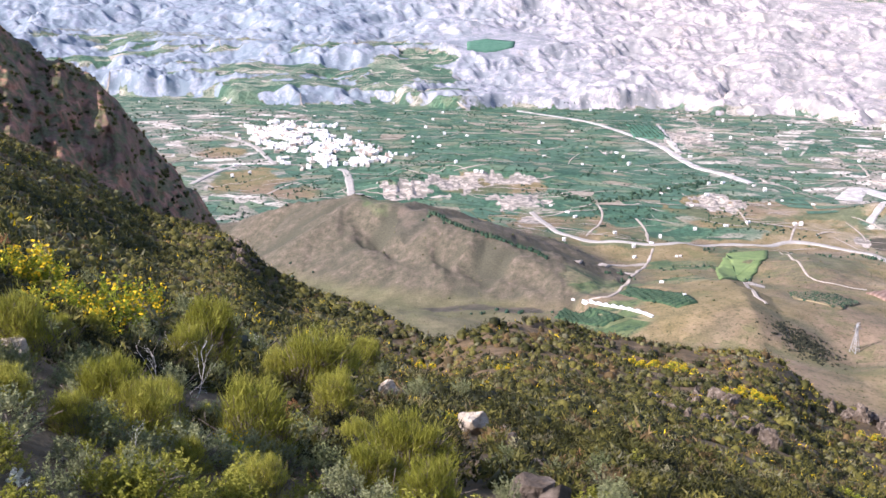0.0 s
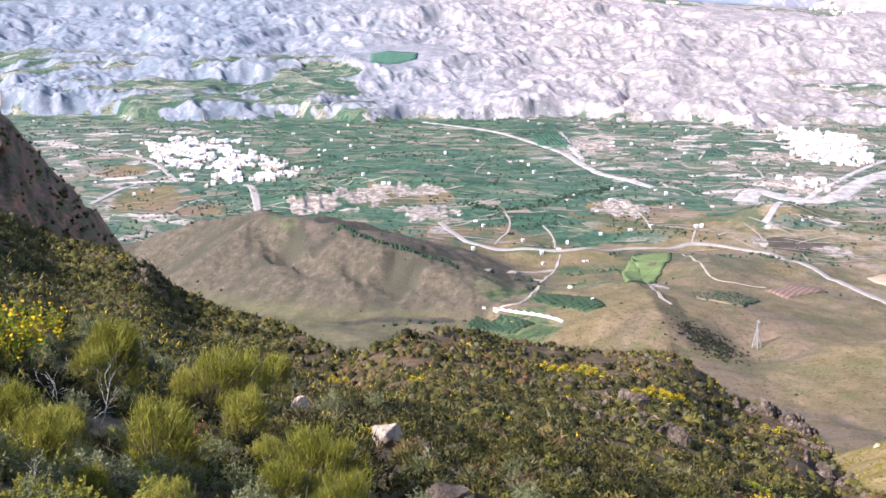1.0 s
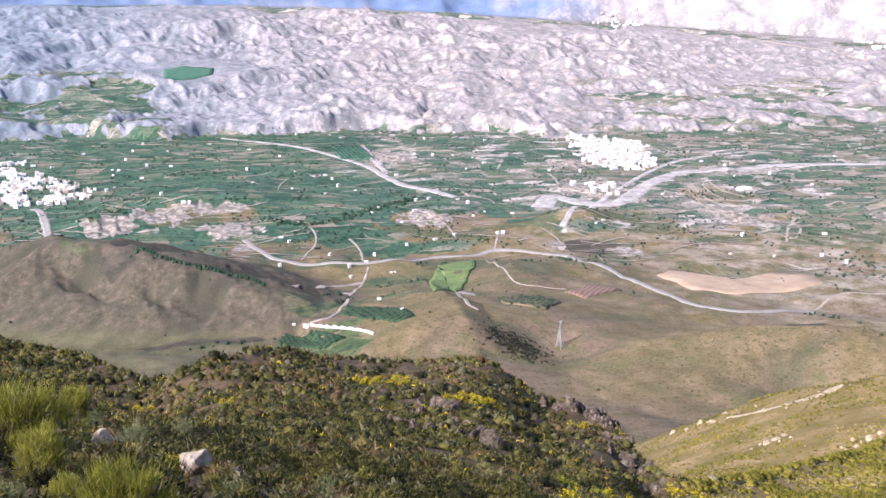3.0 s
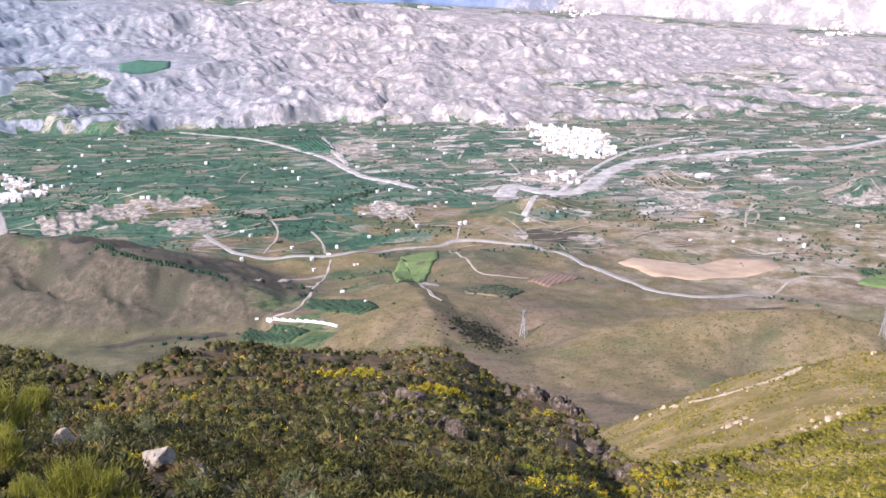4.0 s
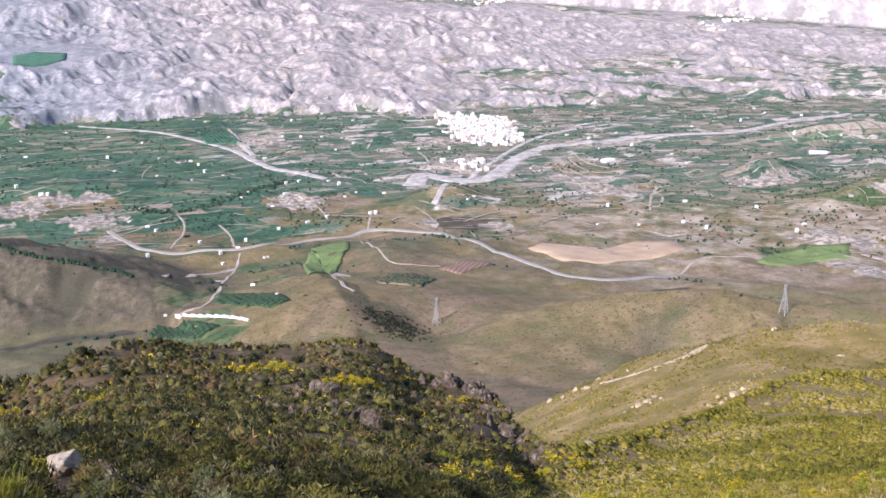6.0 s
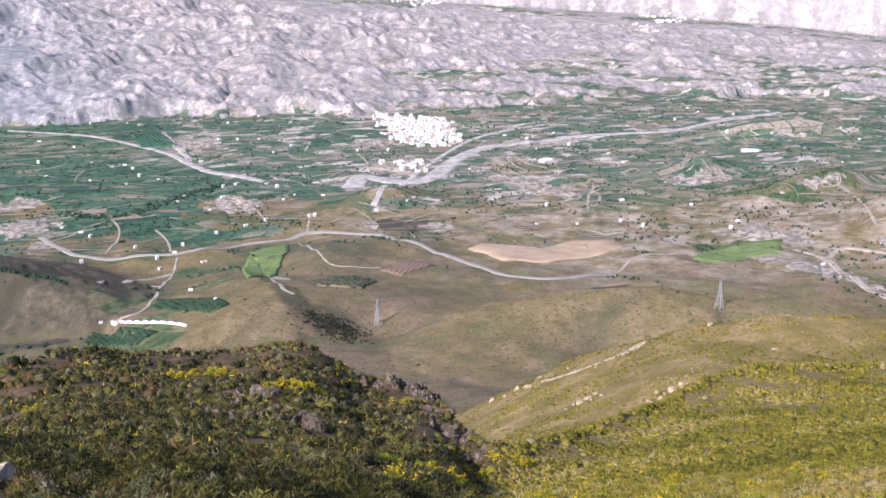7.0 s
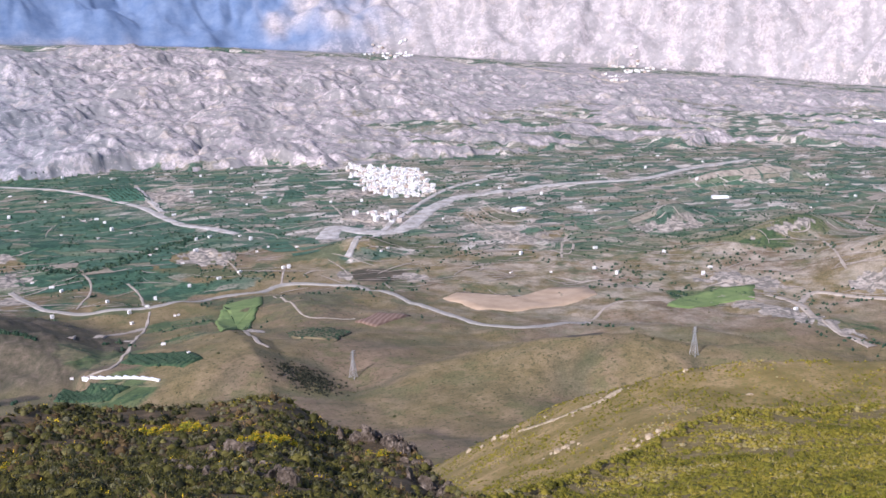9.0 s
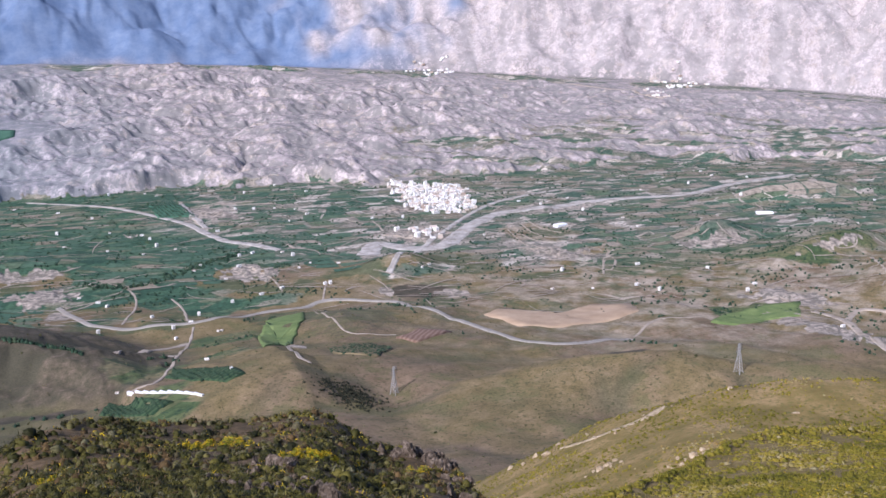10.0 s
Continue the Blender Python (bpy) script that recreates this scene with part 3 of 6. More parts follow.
TRACK1 = [(204, 1357), (245, 1479), (251, 1563), (233, 1619)]
TRACK2 = [(286, 1325), (301, 1421), (298, 1482)]
TRACK3 = [(284, 1287), (241, 1144), (169, 914), (135, 891)]
TRACK5 = [(352, 1116), (290, 879), (289, 837)]
TRACK7 = [(761, 969), (839, 1013), (918, 1001)]
TRACK8 = [(495, 1366), (527, 1438), (547, 1467)]
TRACK9 = [(458, 1443), (468, 1534), (458, 1599)]
TRACK10 = [(944, 1282), (1017, 1377), (1070, 1404)]
FAR_ROAD = [(2125, 3584), (2292, 3462), (2408, 3274), (2571, 3095)]
LANE_V = [(519, 2274), (655, 2181), (728, 2005), (781, 1848)]
LANE_W = [(1147, 2215), (1181, 2023), (1164, 1918)]
LANE_X = [(-151, 2527), (20, 2445), (225, 2420), (383, 2299)]
LANE_A = [(758, 1736), (819, 1689), (926, 1706), (994, 1691), (1028, 1714)]
LANE_B = [(503, 1838), (567, 1801), (572, 1717)]
LANE_C = [(503, 2332), (485, 2154), (479, 2026)]
LANE_D = [(500, 2217), (623, 2251), (695, 2189)]
LANE_E = [(144, 1016), (197, 1139), (239, 1180), (258, 1204)]
LANE_F = [(453, 1282), (424, 1098), (445, 1067), (476, 1060)]
LANE_G = [(963, 1338), (971, 1301), (1022, 1355), (1036, 1398), (1074, 1424)]
LANE_H = [(1186, 1434), (1218, 1508), (1178, 1492), (1165, 1511)]
LANE_I = [(1407, 1142), (1506, 1163), (1737, 1308), (1860, 1383), (1962, 1485)]
LANE_J = [(1229, 961), (1260, 998), (1357, 1111)]
ARC_A = [(995, 1667), (965, 1579), (957, 1487), (1017, 1494)]
ARC_B = [(1027, 1702), (992, 1598), (1000, 1534), (1053, 1528)]
ARC_C = [(1051, 1715), (1024, 1622), (1031, 1564), (1087, 1568)]
ARC_D = [(1079, 1732), (1057, 1644), (1071, 1594)]
LANE_K = [(948, 2376), (952, 2276), (1089, 2308), (1204, 2342)]
LANE_L = [(800, 2080), (801, 1904), (775, 1772)]
LANE_M = [(528, 2316), (614, 2235), (706, 2179)]
LANE_N = [(1074, 1864), (1217, 1984), (1293, 2008), (1444, 2020)]
LANE_O = [(-288, 1618), (-264, 1688), (-237, 1713)]
GULLY_TREES = [(470, 1723), (388, 1671), (309, 1608), (244, 1581), (187, 1635)]
HEDGE = [(-12, 1126), (21, 1076), (54, 1049), (86, 1033), (111, 1000)]

FIELD_BRIGHT = [(324, 1126), (376, 1263), (440, 1292), (419, 1228), (313, 1013), (274, 934)]

FIELD_ORCHARD = [(105, 867), (119, 912), (159, 816), (139, 808)]

FIELD_ORCH2 = [(172, 913), (185, 936), (224, 848), (224, 822), (205, 818), (185, 856)]

FIELD_TAN = [(648, 1153), (682, 1173), (735, 1155), (744, 1125), (826, 1150), (884, 1135), (853, 1070), (799, 1059), (714, 1053), (654, 1067)]
FIELD_RED = [(464, 1033), (514, 1069), (538, 1033), (472, 997)]
FIELD_FARGREEN = [(76, 3162), (139, 3197), (225, 3155), (214, 3055), (147, 3011), (71, 2984)]
FIELD_LIME = [(894, 978), (968, 1022), (1043, 1028), (1102, 1017), (1033, 951), (986, 968), (915, 954)]

FIELD_ORCH_V = [(426, 2304), (494, 2282), (492, 2130), (415, 2149)]
FIELD_VINES = [(361, 977), (411, 986), (422, 946), (369, 870), (340, 912)]
FARMS = [(-62, 2139), (-50, 2127), (-126, 2348), (2, 2451), (-36, 2246), (55, 2340), (153, 2418), (234, 2314), (290, 2209), (203, 2067), (297, 2030), (326, 1978), (350, 1982), (357, 1942), (355, 1868), (319, 1805), (201, 1942), (-5, 2037), (-90, 1946), (-69, 1927), (-56, 1957), (-110, 1903), (61, 1736), (71, 1732), (26, 1778), (379, 1821), (175, 1554), (196, 1511), (205, 1485), (373, 2509), (451, 2473), (469, 2427), (55, 2150), (246, 1366), (6, 2170), (387, 1668), (368, 1636), (493, 1716), (466, 1708), (550, 1663), (529, 1570), (402, 1562), (462, 1457), (529, 1447), (537, 1444), (557, 1593), (601, 1573), (803, 2304)]
FARMS_BEYOND = [(765, 2434), (621, 2136), (667, 2131), (702, 2093), (706, 2026), (587, 2163), (665, 2363), (649, 1977), (582, 2479), (424, 1440), (375, 1427), (314, 1382), (307, 1249), (542, 1697), (491, 1950), (808, 1908), (867, 1884), (699, 1446), (716, 1456), (1176, 1924), (1194, 1861), (1233, 1754), (1155, 1759), (1232, 1563), (1035, 1311), (948, 1202), (960, 1161), (1603, 1671), (1792, 1983), (1830, 2063), (1859, 1922), (1664, 1918), (1296, 1905), (1259, 1648), (1109, 1117), (1113, 1228), (900, 1335), (927, 1642), (1508, 1907), (286, 1309), (252, 1246), (259, 1292), (312, 1250), (129, 922), (221, 952), (219, 851), (168, 1318), (-781, 2588)]
FARMS_REST = [(-689, 2516), (-384, 1834), (-347, 1778), (-372, 1746), (-462, 1853), (-456, 2263), (-182, 2199), (-49, 2128), (-144, 2015), (-60, 2085), (-305, 2395), (-256, 2585), (-125, 2593), (-21, 2350), (267, 1869), (202, 1628), (441, 1622), (1800, 1987), (1592, 1661), (1619, 1364), (953, 1204), (1854, 1522), (1801, 1403), (1067, 1088), (879, 1220), (824, 1248), (1042, 888)]
TOWN_WEST = [(-431, 2264), (-371, 2294), (-248, 2239), (-226, 2142), (-167, 2013), (-103, 1931), (-107, 1876), (-174, 1836), (-236, 1829), (-290, 1876), (-275, 1963), (-336, 1995), (-372, 2072), (-410, 2149)]
TOWN_EAST = [(1066, 2385), (1056, 2301), (1152, 2195), (1081, 1975), (1040, 1918), (949, 1905), (924, 1938), (964, 2067)]
TOWN_EAST_LOW = [(784, 1705), (879, 1789), (885, 1715), (804, 1636)]
PYLONS = [(347, 780), (585, 602)]
GREENHOUSES = [(1104, 1647), (1543, 1538), (2835, 2154)]
TOWN_FAR = [(2793, 3434), (2941, 3499), (2970, 3422), (2716, 3265), (2778, 3251), (2580, 3205), (2950, 3361), (2566, 3118)]
TOWN_FARTHER = [(1988, 4092), (1927, 3857), (2086, 4063), (1869, 3960), (2049, 3937)]
SHED = [(134, 891), (182, 807)]

# ---- builders ----
def part(name, bm, material, parent, label=""):
    """Links a bmesh as one mesh object under a thing or a part."""
    me = bpy.data.meshes.new(name)
    bm.to_mesh(me)
    bm.free()
    me.materials.append(material)
    ob = new(name, me)
    ob.parent = parent
    return tagged(ob, label) if label else ob


def empty(name, x, y, z, turn=0.0):
    ob = new(name)
    ob.empty_display_size = 0.5
    ob.matrix_basis = pose(x, y, z, 0, 0, turn)
    return ob


def box(bm, x0, x1, y0, y1, z0, z1):
    v = [bm.verts.new((x, y, z)) for z in (z0, z1) for x, y in ((x0, y0), (x1, y0), (x1, y1), (x0, y1))]
    for f in ((0, 3, 2, 1), (4, 5, 6, 7), (0, 1, 5, 4), (1, 2, 6, 5), (2, 3, 7, 6), (3, 0, 4, 7)):
        bm.faces.new([v[i] for i in f])
    return bm


def boxes(*corners):
    bm = bmesh.new()
    for c in corners:
        box(bm, *c)
    return bm


def curve_points(points, step):
    """A smooth line through the points, with a point about every step metres."""
    p = np.array(points, float)
    p = np.vstack([2 * p[0] - p[1], p, 2 * p[-1] - p[-2]])
    out = []
    for a, b, c, d in zip(p, p[1:], p[2:], p[3:]):
        n = max(2, int(np.hypot(*(c - b)) / step))
        u = np.linspace(0, 1, n, endpoint=False)[:, None]
        out.append(0.5 * (2 * b + (c - a) * u + (2 * a - 5 * b + 4 * c - d) * u ** 2 + (3 * b - a - 3 * c + d) * u ** 3))
    return np.vstack(out + [p[-2:-1]])


def ribbon(name, points, width, material, lift=1.0, rough=0.2):
    """A draped way with uneven edges and a shoulder that goes down into the ground."""
    p = curve_points(points, 9.0)
    d = np.gradient(p, axis=0)
    d /= np.linalg.norm(d, axis=1)[:, None] + 1e-9
    side = np.stack([-d[:, 1], d[:, 0]], -1)
    w0, w1 = width if isinstance(width, tuple) else (width, width)
    w = np.linspace(w0, w1, len(p)) / 2 * (1 + rough * N1.fbm(p[:, 0] / 25, p[:, 1] / 25, 3))
    across = np.array([-1.25, -1, -0.5, 0, 0.5, 1, 1.25])
    q = p[:, None] + side[:, None] * (w[:, None] * across)[..., None]
    z = height(q[..., 0].ravel(), q[..., 1].ravel()).reshape(q.shape[:2]) + np.where(np.abs(across) > 1.1, -1.5, lift)
    z[:, 1:-1] = np.maximum(z[:, 1:-1], z[:, 1:-1].mean(1)[:, None])
    v = np.concatenate([q, z[..., None]], -1).reshape(-1, 3)
    return sheet(name, v, grid_faces(len(p), len(across))[:, ::-1], material)


def inside(px, py, polygon):
    odd = np.zeros(np.shape(px), bool)
    for (x0, y0), (x1, y1) in zip(polygon, polygon[1:] + polygon[:1]):
        with np.errstate(divide="ignore", invalid="ignore"):
            odd ^= ((y0 > py) != (y1 > py)) & (px < (x1 - x0) * (py - y0) / (y1 - y0) + x0)
    return odd


def field(name, polygon, material, label, category="field", lift=1.3):
    """A draped parcel with an uneven outline."""
    corners = np.array(polygon + polygon[:1], float)
    p = np.vstack([a + (b - a) * np.linspace(0, 1, max(2, int(np.hypot(*(b - a)) / 9)), endpoint=False)[:, None] for a, b in zip(corners, corners[1:])])
    p = p + 2.5 * np.stack([N1(p[:, 0] / 17, p[:, 1] / 17), N2(p[:, 0] / 17, p[:, 1] / 17)], -1)
    c = p.mean(0)
    rings = np.array([1.0, 0.985, 0.8, 0.55, 0.3, 0.02])
    q = c + (p - c)[None] * rings[:, None, None]
    z = height(q[..., 0].ravel(), q[..., 1].ravel()).reshape(q.shape[:2]) + np.where(rings > 0.99, -1.5, lift)[:, None]
    f = grid_faces(len(rings), len(p), True)
    ob = sheet(name, np.concatenate([q, z[..., None]], -1).reshape(-1, 3), f, material)
    return tagged(ob, label, category)


def plain(name, dark, light, scale, rough=0.9, mid=None, bump=0.3):
    m = Mat(name, rough)
    stops = ((0.3, dark), (0.7, light)) if mid is None else ((0.3, dark), (0.5, mid), (0.7, light))
    m.color(m.ramp(m.noise(scale, 5, 0.65), *stops)).bump(m.noise(scale * 7, 4), bump, 0.5)
    return m.m


def rows_material(name, dark, light, spacing, turn):
    """Crop rows: stripes with broken edges."""
    m = Mat(name)
    mp = m.node("ShaderNodeMapping")
    mp.inputs["Rotation"].default_value[2] = radians(turn)
    m.link(m.pos, mp.inputs["Vector"])
    w = m.node("ShaderNodeTexWave", Scale=0.314 / spacing, Distortion=2.5, Detail=3.0)
    m.link(mp.outputs[0], w.inputs["Vector"])
    f = m.calc("ADD", m.calc("MULTIPLY", w.outputs["Fac"], 0.6), m.calc("MULTIPLY", m.noise(0.08, 5), 0.5))
    m.color(m.ramp(f, (0.35, dark), (0.75, light))).bump(w.outputs["Fac"], 0.4, 0.5)
    return m.m


MAT_ASPHALT = plain("worn asphalt", (0.26, 0.24, 0.205), (0.38, 0.35, 0.305), 0.12)
MAT_DIRT = plain("pale dirt", (0.26, 0.215, 0.165), (0.46, 0.395, 0.32), 0.08)
MAT_GRAVEL = plain("dry river gravel", (0.22, 0.20, 0.165), (0.58, 0.535, 0.48), 0.05, mid=(0.40, 0.37, 0.33))
MAT_LIME = plain("young crop", (0.095, 0.15, 0.05), (0.20, 0.255, 0.09), 0.05)
MAT_TAN = plain("ploughed tan earth", (0.33, 0.235, 0.15), (0.50, 0.375, 0.255), 0.03)
MAT_RED = rows_material("red earth", (0.17, 0.105, 0.075), (0.25, 0.17, 0.125), 6, 40)
MAT_ORCHARD = rows_material("orchard floor", (0.022, 0.052, 0.026), (0.055, 0.09, 0.042), 7, 60)
MAT_VINES = rows_material("vine rows", (0.12, 0.10, 0.055), (0.20, 0.16, 0.09), 9, -25)
MAT_DEEP = plain("dense green crop", (0.045, 0.12, 0.075), (0.085, 0.18, 0.115), 0.06)


# ---- rivers, roads and tracks ----
for line, width, name, mat, label in (
        (RIVER_A, (7, 18), "dry_riverbed", MAT_GRAVEL, "winding dry riverbed of pale grey gravel"),
        (RIVER_B, (34, 13), "dry_riverbed", MAT_GRAVEL, "broad dry riverbed of pale gravel below the town"),
        (RIVER_C, 10, "dry_riverbed", MAT_GRAVEL, "narrow pale side channel joining the riverbed"),
        (WADI_A, 11, "dry_riverbed", MAT_GRAVEL, "short pale gully running into the riverbed"),
        (MAIN_ROAD, 8.5, "road", MAT_ASPHALT, "grey valley road curving below the mountain"),
        (ROAD_L, 12, "road", MAT_ASPHALT, "straight grey road leaving the town"),
        (ROAD_L2, 9, "road", MAT_ASPHALT, "grey road between the fields and the town"),
        (ROAD_L3, 9, "road", MAT_ASPHALT, "short grey road in the scrub"),
        (ROAD_R, 10, "road", MAT_DIRT, "wide pale road cut along the hillside"),
        (ROAD_R2, 8, "road", MAT_DIRT, "pale side road on the hillside"),
        (FAR_ROAD, 15, "road", MAT_DIRT, "pale road across the far bench")):
    tagged(ribbon(name, line, width, mat), label, name.replace("_", " "), kind="structure")
for line, width in ((TRACK1, 3), (TRACK2, 3.5), (TRACK3, 3), (TRACK5, 4), (TRACK7, 3), (TRACK8, 3),
                    (TRACK9, 3), (TRACK10, 4), (LANE_V, 2.4), (LANE_W, 2.4), (LANE_X, 3.5), (LANE_A, 5), (LANE_B, 6), (LANE_C, 9), (LANE_D, 6), (LANE_E, (5, 9)), (LANE_F, 2),
                    (LANE_G, 4), (LANE_H, 4), (LANE_I, 4), (LANE_J, 3.5), (ARC_A, 2.6), (ARC_B, 2.2), (ARC_C, 2.4), (ARC_D, 2.2), (LANE_K, 3.5), (LANE_L, 4), (LANE_M, 6),
                    (LANE_N, 4), (LANE_O, 4)):
    tagged(ribbon("dirt_track", line, width, MAT_DIRT, 0.5, 0.6), "pale dirt track between the fields", "track", kind="structure")

# ---- fields that stand out ----
field("field", FIELD_BRIGHT, MAT_LIME, "bright green field beside the valley road")
field("field", FIELD_LIME, MAT_LIME, "bright green field below the scrub hill")
field("field", FIELD_TAN, MAT_TAN, "large ploughed field of bare tan earth")
field("field", FIELD_RED, MAT_RED, "small terrace of red-brown earth")
field("field", FIELD_FARGREEN, MAT_DEEP, "deep green field among the far badlands", lift=2.5)
field("orchard_floor", FIELD_ORCHARD, MAT_ORCHARD, "dark green orchard plot below the spur", "orchard")
field("orchard_floor", FIELD_ORCH2, MAT_ORCHARD, "dark green orchard plot in the hollow", "orchard")
field("orchard_floor", FIELD_ORCH_V, MAT_DEEP, "dense dark orchard beside the riverbed", "orchard")
field("vineyard", FIELD_VINES, MAT_VINES, "small plot of dark planted rows", "vineyard")


# ---- parcels, hedges and trees of the valley floor ----
def parcels():
    """Irregular plots on a skewed, jittered lattice, as one mesh."""
    g = np.random.RandomState(5)
    n, m = 92, 105
    i, j = np.meshgrid(np.arange(n + 1), np.arange(m + 1), indexing="ij")
    u, v = (i - 24) * 46.0 + g.uniform(-17, 17, i.shape), 500 + j * 25.0 + g.uniform(-9, 9, i.shape)
    u, v = u + 25 * N1.fbm(u / 260, v / 260, 2), v + 30 * N2.fbm(u / 260, v / 260, 2)
    t = radians(-14)
    x, y = u * math.cos(t) - v * math.sin(t), u * math.sin(t) + v * math.cos(t)
    p = np.stack([x, y], -1)
    quad = np.stack([p[:-1, :-1], p[1:, :-1], p[1:, 1:], p[:-1, 1:]], 2).reshape(-1, 4, 2)
    mid = quad.mean(1)
    quad = mid[:, None] + (quad - mid[:, None]) * g.uniform(0.8, 0.97, (len(quad), 1, 1))
    R, Az = np.hypot(mid[:, 0], mid[:, 1]), np.degrees(np.arctan2(mid[:, 0], mid[:, 1]))
    ok = (Az > -22) & (Az < 57) & (R > tilled_from(Az) + 60 + 90 * N1.fbm(mid[:, 0] / 240, mid[:, 1] / 240, 3)) & (R < foot_line(Az, mid[:, 0], mid[:, 1]) - 35)
    ok &= g.rand(len(mid)) < np.interp(N3.fbm(mid[:, 0] / 210, mid[:, 1] / 210, 2), [-0.4, 0.3], [0.35, 0.85])
    for px_, py_, pa, pb, k in CLAY_PATCHES + SCRUB_PATCHES:
        ok &= np.hypot((mid[:, 0] - px_) / (pa + 12), (mid[:, 1] - py_) / (pb + 12)) > 1
    for river, width in ((RIVER_A, 26), (RIVER_B, 38), (MAIN_ROAD, 20)):
        c = curve_points(river, 20)
        ok &= np.hypot(mid[:, None, 0] - c[None, :, 0], mid[:, None, 1] - c[None, :, 1]).min(1) > width
    quad, mid = quad[ok], mid[ok]
    tones = 0.30 + 0.42 * N1.fbm(mid[:, 0] / 330, mid[:, 1] / 330, 2) + 0.36 * ramp01(np.degrees(np.arctan2(mid[:, 0], mid[:, 1])), 20, 34) + g.normal(0, 0.24, len(mid))
    s, r = np.meshgrid(np.linspace(0, 1, 4), np.linspace(0, 1, 3), indexing="ij")
    w = np.stack([(1 - s) * (1 - r), s * (1 - r), s * r, (1 - s) * r], -1).reshape(-1, 4)
    v = np.einsum("kc,ncd->nkd", w, quad)
    z = height(v[..., 0].ravel(), v[..., 1].ravel()) + 0.7
    f = (grid_faces(4, 3)[None] + (np.arange(len(v)) * 12)[:, None, None]).reshape(-1, 4)
    ob = sheet("field_parcels", np.concatenate([v.reshape(-1, 2), z[:, None]], -1), f, MAT_PARCEL, False)
    at = ob.data.attributes.new("tone", "FLOAT", "POINT")
    at.data.foreach_set("value", np.repeat(np.clip(tones, 0, 1), 12).astype("f4"))
    return tagged(ob, "patchwork of green and tan valley field parcels", "fields", kind="stuff")


def tone_material(name, *stops, scale=0.1, rough=0.9, mottle=0.5):
    m = Mat(name, rough)
    a = m.node("ShaderNodeAttribute")
    a.attribute_name = "tone"
    c = m.ramp(a.outputs["Fac"], *stops)
    dim = m.ramp(m.noise(scale, 5, 0.7), (0.3, (1 - mottle,) * 3), (0.7, (1.0, 1.0, 1.0)))
    m.color(m.mix(1.0, c, dim, "MULTIPLY"))
    return m.m


MAT_PARCEL = tone_material("parcels", (0.0, (0.075, 0.15, 0.095)), (0.35, (0.105, 0.185, 0.115)), (0.55, (0.16, 0.215, 0.125)), (0.7, (0.25, 0.25, 0.165)),
                           (0.85, (0.30, 0.26, 0.18)), (1.0, (0.42, 0.36, 0.28)), scale=0.09, mottle=0.6)
parcels()


